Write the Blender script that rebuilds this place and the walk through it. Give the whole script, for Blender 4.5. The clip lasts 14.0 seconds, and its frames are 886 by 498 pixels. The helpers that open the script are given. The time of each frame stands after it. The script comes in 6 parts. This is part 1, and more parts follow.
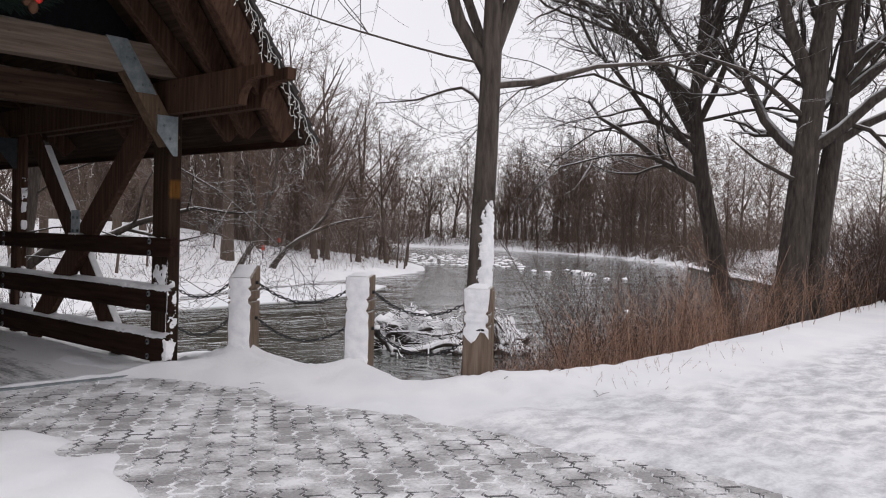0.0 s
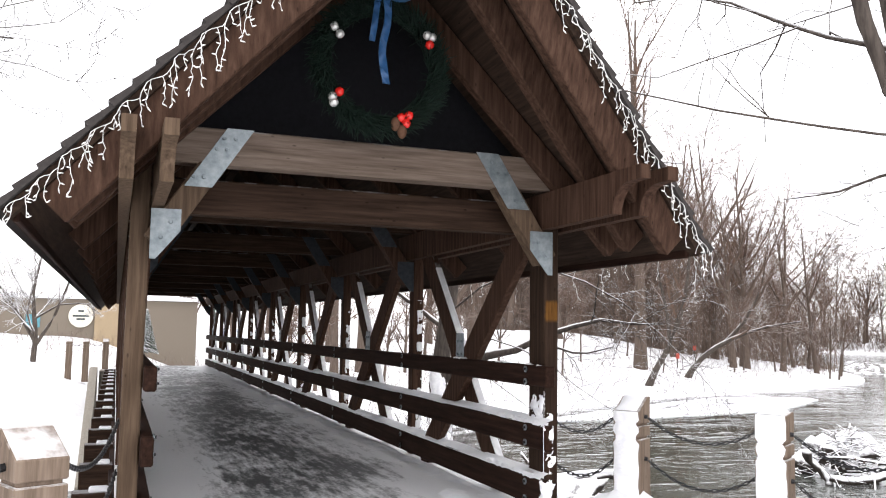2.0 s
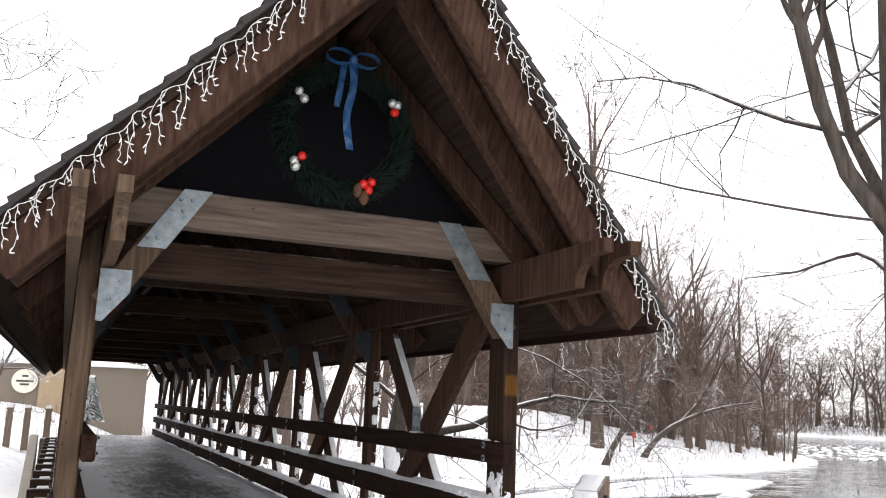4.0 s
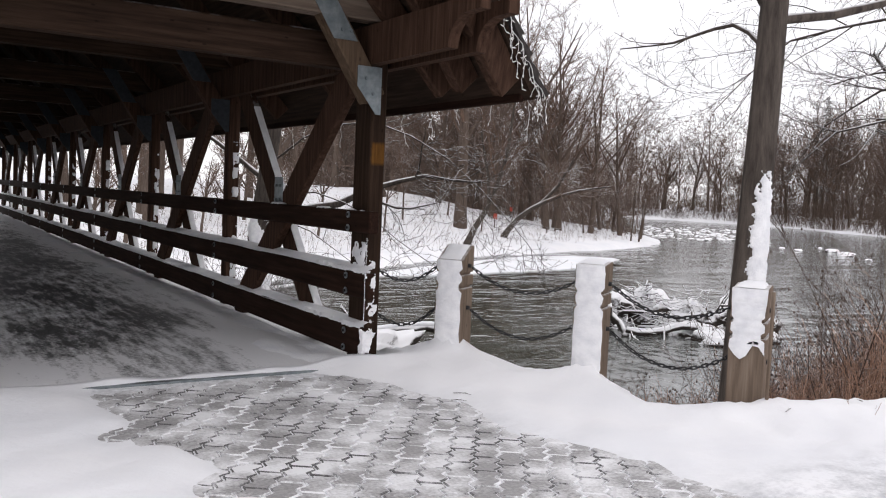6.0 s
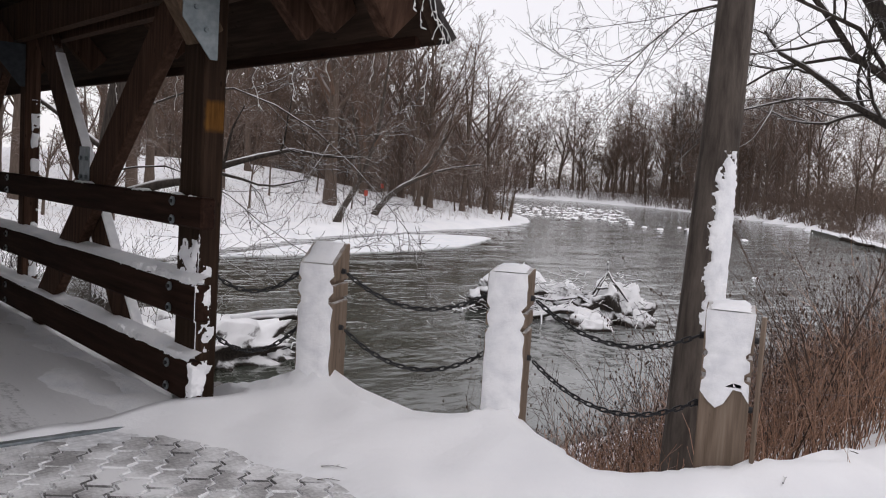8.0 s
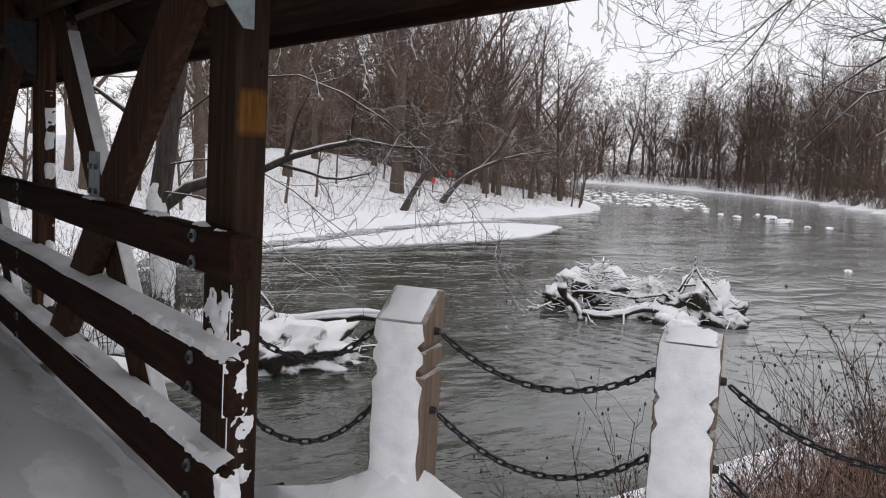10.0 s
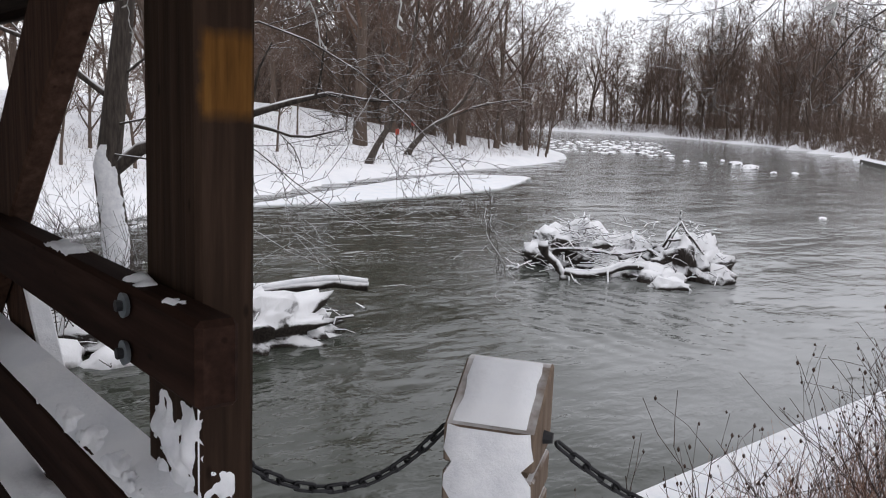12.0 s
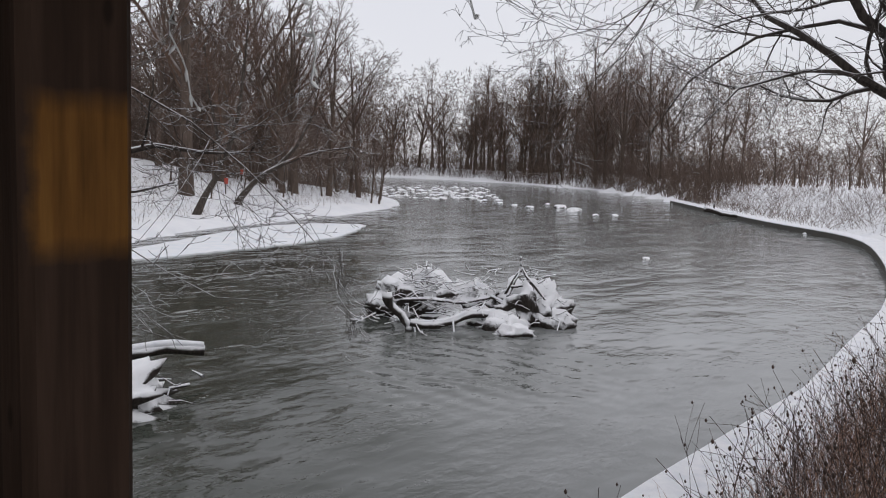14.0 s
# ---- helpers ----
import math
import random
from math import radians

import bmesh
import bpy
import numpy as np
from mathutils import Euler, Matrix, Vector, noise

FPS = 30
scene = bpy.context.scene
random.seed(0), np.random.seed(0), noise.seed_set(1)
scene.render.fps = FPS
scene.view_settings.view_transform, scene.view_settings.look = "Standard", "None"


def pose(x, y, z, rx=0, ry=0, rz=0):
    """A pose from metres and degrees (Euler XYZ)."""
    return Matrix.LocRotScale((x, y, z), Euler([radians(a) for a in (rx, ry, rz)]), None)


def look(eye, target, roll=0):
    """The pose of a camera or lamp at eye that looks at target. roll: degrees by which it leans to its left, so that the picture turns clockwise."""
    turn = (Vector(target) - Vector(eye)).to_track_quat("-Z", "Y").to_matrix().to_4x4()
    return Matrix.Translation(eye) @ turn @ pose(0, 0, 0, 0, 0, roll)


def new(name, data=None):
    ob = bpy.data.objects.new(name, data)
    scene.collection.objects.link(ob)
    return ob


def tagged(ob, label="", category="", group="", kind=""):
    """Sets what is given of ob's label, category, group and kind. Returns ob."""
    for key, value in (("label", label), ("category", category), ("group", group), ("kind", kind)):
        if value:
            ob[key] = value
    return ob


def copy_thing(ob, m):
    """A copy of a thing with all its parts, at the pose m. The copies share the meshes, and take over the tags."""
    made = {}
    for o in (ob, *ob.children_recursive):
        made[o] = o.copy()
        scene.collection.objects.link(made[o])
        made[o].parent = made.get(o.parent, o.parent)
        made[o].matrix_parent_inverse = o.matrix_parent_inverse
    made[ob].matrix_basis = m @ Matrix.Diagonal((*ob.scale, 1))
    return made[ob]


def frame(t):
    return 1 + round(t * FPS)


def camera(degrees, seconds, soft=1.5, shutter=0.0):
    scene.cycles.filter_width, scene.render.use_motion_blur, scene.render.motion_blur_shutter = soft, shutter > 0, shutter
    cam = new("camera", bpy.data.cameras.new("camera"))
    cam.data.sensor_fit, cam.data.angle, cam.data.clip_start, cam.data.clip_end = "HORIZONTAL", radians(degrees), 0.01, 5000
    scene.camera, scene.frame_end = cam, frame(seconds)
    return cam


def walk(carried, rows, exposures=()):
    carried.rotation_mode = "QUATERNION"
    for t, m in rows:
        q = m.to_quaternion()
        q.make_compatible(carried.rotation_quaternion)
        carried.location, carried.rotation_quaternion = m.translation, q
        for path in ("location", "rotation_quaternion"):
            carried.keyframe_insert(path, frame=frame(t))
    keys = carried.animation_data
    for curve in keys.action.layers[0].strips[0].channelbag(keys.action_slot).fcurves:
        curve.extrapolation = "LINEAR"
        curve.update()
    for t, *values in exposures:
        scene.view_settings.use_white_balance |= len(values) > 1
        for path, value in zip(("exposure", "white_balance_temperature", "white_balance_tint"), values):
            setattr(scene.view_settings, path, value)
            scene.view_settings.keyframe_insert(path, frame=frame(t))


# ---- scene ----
cam = camera(54.5, 14.0, 1.1)
PATH = [
    (0, (-4.22, -7.058, 1.272), (-2.737, -5.716, 1.237), 1.5),
    (0.5, (-4.009, -6.738, 1.304), (-2.729, -5.216, 1.313), 1.9),
    (0.8, (-3.814, -6.6, 1.324), (-2.656, -4.97, 1.359), 2.2),
    (1.5, (-3.524, -6.409, 1.397), (-2.664, -4.607, 1.512), 0.4),
    (2, (-3.417, -6.337, 1.433), (-2.715, -4.474, 1.624), 0.9),
    (4.3, (-3.378, -6.22, 1.424), (-2.595, -4.416, 1.788), 2.1),
    (4.5, (-3.426, -6.254, 1.434), (-2.624, -4.44, 1.694), 1.7),
    (5, (-3.451, -6.203, 1.404), (-2.681, -4.36, 1.501), 1.9),
    (5.5, (-3.495, -6.12, 1.337), (-2.682, -4.293, 1.285), 2.9),
    (6, (-3.212, -5.922, 1.319), (-2.137, -4.24, 1.194), 2.6),
    (6.5, (-2.978, -5.59, 1.331), (-1.695, -4.065, 1.164), 2.8),
    (7, (-2.745, -5.236, 1.352), (-1.287, -3.877, 1.189), 3.8),
    (7.5, (-2.486, -4.925, 1.362), (-1.002, -3.597, 1.181), 3.0),
    (8, (-2.243, -4.443, 1.352), (-0.926, -2.946, 1.188), 3.5),
    (10.5, (-1.275, -2.665, 1.502), (-0.08, -1.075, 1.29), 3.2),
    (11, (-1.129, -2.202, 1.511), (0.104, -0.646, 1.274), 4.0),
    (11.5, (-0.99, -1.852, 1.53), (0.266, -0.315, 1.281), 3.9),
    (12, (-0.836, -1.622, 1.561), (0.425, -0.103, 1.244), 2.3),
    (12.4, (-0.729, -1.317, 1.555), (0.584, 0.146, 1.191), 3.2),
    (12.8, (-0.608, -1.024, 1.587), (0.796, 0.352, 1.216), 3.2),
    (13.3, (-0.485, -0.865, 1.585), (1.046, 0.379, 1.257), 1.9),
    (13.8, (-0.514, -0.896, 1.632), (1.049, 0.331, 1.403), 1.8),
    (14, (-0.54, -0.895, 1.64), (1.002, 0.364, 1.442), 1.8),
]
walk(cam, [(t, look(eye, target, roll)) for t, eye, target, roll in PATH],
     [(0, -0.15, 6500, 16), (0.5, 0.0, 6500, 16), (1.0, 0.22, 6500, 16), (1.6, 0.82, 6500, 14), (2.2, 1.25, 6500, 13), (4.3, 0.85, 6500, 13), (5.0, 1.25, 6500, 13), (5.5, 0.9, 6500, 13), (6.0, 0.2, 6500, 15), (6.6, 0.0, 6500, 16), (8.2, -0.1, 6500, 16), (10.4, -0.05, 6400, 14), (12.0, 0.05, 6300, 14), (13.3, 0.08, 6300, 14), (14.0, -0.35, 6300, 14)])

# ---- world and light ----
world = bpy.data.worlds.new("winter_sky")
scene.world = world
world.use_nodes = True
wn, wl = world.node_tree.nodes, world.node_tree.links
sky = wn.new("ShaderNodeTexSky")
sky.sky_type = "NISHITA"
sky.sun_disc = False
sky.sun_elevation, sky.sun_rotation = radians(28), radians(200)
overcast = wn.new("ShaderNodeMix")
overcast.data_type = "RGBA"
overcast.inputs["Factor"].default_value = 0.88
wl.new(sky.outputs["Color"], overcast.inputs["A"])
cloud = wn.new("ShaderNodeTexNoise")
cloud.inputs["Scale"].default_value = 2.2
cloud.inputs["Detail"].default_value = 5
cloud_ramp = wn.new("ShaderNodeValToRGB")
cloud_ramp.color_ramp.elements[0].position, cloud_ramp.color_ramp.elements[1].position = 0.3, 0.7
cloud_ramp.color_ramp.elements[0].color = (10.0, 10.0, 10.1, 1)
cloud_ramp.color_ramp.elements[1].color = (11.0, 11.0, 11.05, 1)
wl.new(cloud.outputs["Fac"], cloud_ramp.inputs["Fac"])
wl.new(cloud_ramp.outputs["Color"], overcast.inputs["B"])
wl.new(overcast.outputs["Result"], wn["Background"].inputs["Color"])
wn["Background"].inputs["Strength"].default_value = 0.1

sun = new("sun", bpy.data.lights.new("sun", "SUN"))
sun.data.energy, sun.data.angle, sun.data.color = 0.5, radians(60), (1.0, 0.97, 0.93)
sun.matrix_world = look((5, -6, 14), (0, 0, 0))


# ---- materials ----
def material(name, rough=0.8, metal=0.0):
    m = bpy.data.materials.new(name)
    m.use_nodes = True
    b = m.node_tree.nodes["Principled BSDF"]
    b.inputs["Roughness"].default_value, b.inputs["Metallic"].default_value = rough, metal
    if rough >= 0.7:
        b.inputs["Specular IOR Level"].default_value = 0.18
    return m, m.node_tree.nodes, m.node_tree.links, b


def noise_node(n, l, scale, detail=4, stretch=(1, 1, 1), space="Object", rough=0.6):
    tc = n.new("ShaderNodeTexCoord")
    mp = n.new("ShaderNodeMapping")
    mp.inputs["Scale"].default_value = stretch
    l.new(tc.outputs[space], mp.inputs["Vector"])
    t = n.new("ShaderNodeTexNoise")
    t.inputs["Scale"].default_value, t.inputs["Detail"].default_value, t.inputs["Roughness"].default_value = scale, detail, rough
    l.new(mp.outputs["Vector"], t.inputs["Vector"])
    return t.outputs["Fac"]


def ramp(n, l, fac, stops):
    r = n.new("ShaderNodeValToRGB")
    e = r.color_ramp.elements
    while len(e) < len(stops):
        e.new(0.5)
    for k, (p, c) in zip(e, stops):
        k.position, k.color = p, (*c, 1)
    l.new(fac, r.inputs["Fac"])
    return r.outputs["Color"]


def mixed(n, l, fac, a, b):
    m = n.new("ShaderNodeMix")
    m.data_type = "RGBA"
    for s, v in (("Factor", fac), ("A", a), ("B", b)):
        if isinstance(v, bpy.types.NodeSocket):
            l.new(v, m.inputs[s])
        elif s == "Factor":
            m.inputs[s].default_value = v
        else:
            m.inputs[s].default_value = (*v, 1)
    return m.outputs["Result"]


def calc(n, l, op, a, b=0.0, clamp=False):
    m = n.new("ShaderNodeMath")
    m.operation, m.use_clamp = op, clamp
    for i, v in enumerate((a, b)):
        if isinstance(v, bpy.types.NodeSocket):
            l.new(v, m.inputs[i])
        else:
            m.inputs[i].default_value = v
    return m.outputs[0]


def bumped(n, l, b, height, strength=0.3, dist=0.01):
    k = n.new("ShaderNodeBump")
    k.inputs["Strength"].default_value, k.inputs["Distance"].default_value = strength, dist
    l.new(height, k.inputs["Height"])
    l.new(k.outputs["Normal"], b.inputs["Normal"])


def up_mask(n, l, low, high, wobble=None):
    """How far a face looks up, from 0 at low to 1 at high, broken up by noise."""
    g = n.new("ShaderNodeNewGeometry")
    s = n.new("ShaderNodeSeparateXYZ")
    l.new(g.outputs["Normal"], s.inputs["Vector"])
    z = s.outputs["Z"]
    if wobble is not None:
        z = calc(n, l, "ADD", z, calc(n, l, "MULTIPLY", calc(n, l, "SUBTRACT", wobble, 0.5), 1.2))
    m = n.new("ShaderNodeMapRange")
    m.inputs["From Min"].default_value, m.inputs["From Max"].default_value = low, high
    l.new(z, m.inputs["Value"])
    return m.outputs["Result"]


SNOW = (0.88, 0.885, 0.9)


def snow_material(name, scale=3.0, grey=(0.76, 0.78, 0.82)):
    m, n, l, b = material(name, 0.7)
    big = noise_node(n, l, scale)
    fine = noise_node(n, l, scale * 22, 5)
    l.new(ramp(n, l, big, [(0.3, grey), (0.6, SNOW)]), b.inputs["Base Color"])
    h = calc(n, l, "ADD", calc(n, l, "MULTIPLY", big, 3.0), calc(n, l, "MULTIPLY", fine, 0.5))
    bumped(n, l, b, h, 0.3, 0.02)
    b.inputs["Subsurface Weight"].default_value = 0.0
    return m


def wood_material(name, dark, mid, light, along=2, snow=0.0, rough=0.75):
    """Weathered timber: the grain runs along the given local axis."""
    m, n, l, b = material(name, rough)
    st = [14, 14, 14]
    st[along] = 0.8
    grain = noise_node(n, l, 2.2, 6, st)
    blotch = noise_node(n, l, 1.1, 3)
    c = ramp(n, l, grain, [(0.28, dark), (0.52, mid), (0.78, light)])
    c = mixed(n, l, calc(n, l, "MULTIPLY", blotch, 0.5), c, dark)
    knots = n.new("ShaderNodeTexVoronoi")
    tc = n.new("ShaderNodeTexCoord")
    mp = n.new("ShaderNodeMapping")
    ks = [3.1, 3.1, 3.1]
    ks[along] = 1.3
    mp.inputs["Scale"].default_value = ks
    l.new(tc.outputs["Object"], mp.inputs["Vector"])
    l.new(mp.outputs["Vector"], knots.inputs["Vector"])
    spot = n.new("ShaderNodeMapRange")
    spot.inputs["From Min"].default_value, spot.inputs["From Max"].default_value = 0.13, 0.06
    l.new(knots.outputs["Distance"], spot.inputs["Value"])
    c = mixed(n, l, calc(n, l, "MULTIPLY", spot.outputs["Result"], 0.6), c, tuple(v * 0.35 for v in dark))
    if snow:
        dust = noise_node(n, l, 5.0, 5)
        c = mixed(n, l, calc(n, l, "MULTIPLY", up_mask(n, l, 0.65, 0.95, dust), snow), c, SNOW)
    l.new(c, b.inputs["Base Color"])
    b.inputs["Specular IOR Level"].default_value = 0.06
    bumped(n, l, b, grain, 0.45, 0.006)
    return m


M_SNOW = snow_material("snow")
M_CRUST = snow_material("wind_packed_snow", 9.0, (0.72, 0.73, 0.76))
M_WOOD_Z = wood_material("dark_stained_timber_upright", (0.023, 0.0125, 0.0082), (0.062, 0.034, 0.023), (0.115, 0.067, 0.046), 2, 0.45)
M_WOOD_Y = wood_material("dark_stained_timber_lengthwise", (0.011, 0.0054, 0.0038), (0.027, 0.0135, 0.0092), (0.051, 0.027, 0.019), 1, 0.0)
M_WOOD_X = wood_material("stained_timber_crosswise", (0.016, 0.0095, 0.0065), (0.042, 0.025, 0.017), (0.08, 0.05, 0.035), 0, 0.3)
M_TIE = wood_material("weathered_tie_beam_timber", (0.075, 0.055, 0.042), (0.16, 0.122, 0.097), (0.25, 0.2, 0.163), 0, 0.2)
M_POST = wood_material("weathered_post_timber", (0.05, 0.033, 0.022), (0.11, 0.075, 0.05), (0.185, 0.13, 0.09), 2, 0.3)
# shade on the east portal post is put into this darker post timber
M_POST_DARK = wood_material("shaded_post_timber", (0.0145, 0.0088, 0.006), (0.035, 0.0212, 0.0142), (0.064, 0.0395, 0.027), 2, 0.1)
M_BOLLARD = wood_material("bollard_timber", (0.10, 0.075, 0.055), (0.20, 0.15, 0.115), (0.30, 0.24, 0.19), 2, 0.7)


def patched_post():
    """The shade-darkened post timber with one sanded, oiled patch on the face that looks down the walk."""
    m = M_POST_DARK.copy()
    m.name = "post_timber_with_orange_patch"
    n, l = m.node_tree.nodes, m.node_tree.links
    b = n["Principled BSDF"]
    old = b.inputs["Base Color"].links[0].from_socket
    tc = n.new("ShaderNodeTexCoord")
    s = n.new("ShaderNodeSeparateXYZ")
    l.new(tc.outputs["Object"], s.inputs["Vector"])
    wob = calc(n, l, "MULTIPLY", calc(n, l, "SUBTRACT", noise_node(n, l, 30, 4), 0.5), 0.02)

    def band(axis, lo, hi, soft):
        v = calc(n, l, "ADD", s.outputs[axis], wob)
        up, down = n.new("ShaderNodeMapRange"), n.new("ShaderNodeMapRange")
        for k, a, z in ((up, lo, lo + soft), (down, hi, hi - soft)):
            k.inputs["From Min"].default_value, k.inputs["From Max"].default_value = a, z
            l.new(v, k.inputs["Value"])
        return calc(n, l, "MULTIPLY", up.outputs["Result"], down.outputs["Result"])
    fac = calc(n, l, "MULTIPLY", calc(n, l, "MULTIPLY", band("X", -0.126, 0.006, 0.016), band("Z", 1.518, 1.71, 0.03)), band("Y", -0.03, 0.03, 0.012))
    streak = noise_node(n, l, 3.0, 5, (14, 14, 1.0))
    orange = ramp(n, l, streak, [(0.3, (0.06, 0.027, 0.008)), (0.55, (0.125, 0.057, 0.014)), (0.8, (0.18, 0.088, 0.023))])
    l.new(mixed(n, l, fac, old, orange), b.inputs["Base Color"])
    return m


M_POST_PATCH = patched_post()
M_SHEATH = wood_material("roof_boards", (0.015, 0.01, 0.0075), (0.038, 0.024, 0.017), (0.07, 0.045, 0.031), 1)


def bark_material(name, dark, light, snow, catch=(0.45, 0.8), vary=0.0, fleck=1.3):
    m, n, l, b = material(name, 0.9)
    ridge = noise_node(n, l, 6.0, 6, (3.0, 3.0, 0.5))
    c = ramp(n, l, ridge, [(0.3, dark), (0.7, light)])
    if vary:
        # every stem has a tone of its own, from pale straw to dark
        geo = n.new("ShaderNodeNewGeometry")
        tone = ramp(n, l, geo.outputs["Random Per Island"], [(0.0, tuple(v * 0.35 for v in dark)), (0.5, light), (1.0, tuple(min(1, v * 1.7 + 0.03) for v in light))])
        c = mixed(n, l, vary, c, tone)
    if snow:
        dust = noise_node(n, l, fleck, 4)
        c = mixed(n, l, calc(n, l, "MULTIPLY", up_mask(n, l, *catch, dust), snow), c, SNOW)
    l.new(c, b.inputs["Base Color"])
    bumped(n, l, b, ridge, 0.7, 0.02)
    return m


M_BARK = bark_material("grey_brown_bark", (0.035, 0.028, 0.024), (0.12, 0.10, 0.085), 0.75)
M_BARK_DARK = bark_material("dark_bark", (0.03, 0.025, 0.022), (0.098, 0.082, 0.07), 0.8)
M_TWIG = bark_material("far_twigs", (0.085, 0.055, 0.04), (0.18, 0.12, 0.09), 0.35)
M_BRUSH = bark_material("brown_undergrowth", (0.085, 0.06, 0.046), (0.18, 0.13, 0.102), 0.2, (0.45, 0.8), 0.4)
M_THICKET = bark_material("brown_far_thicket", (0.082, 0.06, 0.047), (0.17, 0.124, 0.098), 0.0, (0.45, 0.8), 0.35)
M_REED = bark_material("russet_dry_stems", (0.15, 0.083, 0.054), (0.34, 0.2, 0.134), 0.35, (0.45, 0.9), 0.55)
M_BARK_FAR = bark_material("grey_far_bark", (0.07, 0.052, 0.042), (0.15, 0.115, 0.093), 0.5)
M_SEED = bark_material("dark_seed_heads", (0.045, 0.032, 0.026), (0.12, 0.08, 0.062), 0.3)


def galvanised():
    m, n, l, b = material("galvanised_steel", 0.45, 0.75)
    z = noise_node(n, l, 18, 4)
    l.new(ramp(n, l, z, [(0.3, (0.17, 0.20, 0.215)), (0.7, (0.30, 0.335, 0.35))]), b.inputs["Base Color"])
    bumped(n, l, b, z, 0.1, 0.003)
    return m


def plain(name, colour, rough=0.6, metal=0.0, vary=0.25):
    m, n, l, b = material(name, rough, metal)
    z = noise_node(n, l, 24, 4)
    l.new(ramp(n, l, z, [(0.3, tuple(c * (1 - vary) for c in colour)), (0.7, tuple(min(1, c * (1 + vary)) for c in colour))]), b.inputs["Base Color"])
    bumped(n, l, b, z, 0.15, 0.003)
    return m


M_STEEL = galvanised()
M_CHAIN = plain("black_iron_chain", (0.025, 0.025, 0.027), 0.5, 0.6)
M_WIRE = plain("white_light_wire", (0.62, 0.62, 0.6), 0.5)
M_BULB = plain("clear_white_bulb", (0.75, 0.75, 0.72), 0.25)
M_RED = plain("glossy_red_bauble", (0.65, 0.02, 0.015), 0.2, 0.0, 0.1)
M_SILVER = plain("silver_bauble", (0.6, 0.6, 0.58), 0.25, 0.5, 0.1)
M_NEEDLE = plain("wreath_green", (0.008, 0.019, 0.013), 0.7)
M_RIBBON = plain("blue_ribbon", (0.022, 0.085, 0.21), 0.45)
M_GABLE = plain("dark_gable_shade", (0.009, 0.009, 0.011), 0.9)
M_CONE = plain("pine_cone_brown", (0.10, 0.05, 0.03), 0.8)
M_SHINGLE = plain("dark_shingle", (0.045, 0.04, 0.038), 0.9)
M_CONCRETE = plain("pale_concrete", (0.36, 0.33, 0.28), 0.85)
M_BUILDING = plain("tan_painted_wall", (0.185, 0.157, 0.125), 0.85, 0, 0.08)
M_BRICK = plain("buff_brick", (0.33, 0.255, 0.165), 0.85, 0, 0.3)
M_SIGN = plain("cream_sign", (0.7, 0.66, 0.56), 0.6, 0, 0.05)
M_INK = plain("dark_sign_ink", (0.05, 0.06, 0.06), 0.6)
M_TEAL = plain("teal_sign", (0.08, 0.25, 0.30), 0.6)
M_REDSIGN = plain("orange_red_panel", (0.42, 0.06, 0.035), 0.6)


def ground_material():
    m, n, l, b = material("snow_covered_ground", 0.75)
    big = noise_node(n, l, 0.5, 5)
    mid = noise_node(n, l, 3.5, 6, (1, 1.6, 1))
    fine = noise_node(n, l, 40, 4)
    snow = ramp(n, l, big, [(0.35, (0.80, 0.815, 0.845)), (0.6, SNOW)])
    # trodden, half-cleared walk: grey paving shows through in patches
    tc = n.new("ShaderNodeTexCoord")
    s = n.new("ShaderNodeSeparateXYZ")
    l.new(tc.outputs["Object"], s.inputs["Vector"])
    attr = n.new("ShaderNodeAttribute")
    attr.attribute_name = "trodden"
    worn = n.new("ShaderNodeMapRange")
    worn.inputs["From Min"].default_value, worn.inputs["From Max"].default_value = 0.42, 0.62
    l.new(calc(n, l, "ADD", calc(n, l, "MULTIPLY", mid, 0.75), calc(n, l, "MULTIPLY", fine, 0.25)), worn.inputs["Value"])
    fac = calc(n, l, "MULTIPLY", worn.outputs["Result"], attr.outputs["Fac"])
    c = mixed(n, l, fac, snow, (0.50, 0.51, 0.53))
    # leaf litter and dead grass on the wooded banks
    litter = n.new("ShaderNodeAttribute")
    litter.attribute_name = "litter"
    speck = n.new("ShaderNodeMapRange")
    speck.inputs["From Min"].default_value, speck.inputs["From Max"].default_value = 0.53, 0.66
    l.new(noise_node(n, l, 2.6, 8, rough=0.75), speck.inputs["Value"])
    c = mixed(n, l, calc(n, l, "MULTIPLY", speck.outputs["Result"], litter.outputs["Fac"]), c, (0.14, 0.10, 0.075))
    l.new(c, b.inputs["Base Color"])
    bumped(n, l, b, calc(n, l, "ADD", calc(n, l, "MULTIPLY", mid, 1.6), calc(n, l, "MULTIPLY", fine, 0.25)), 0.32, 0.03)
    return m


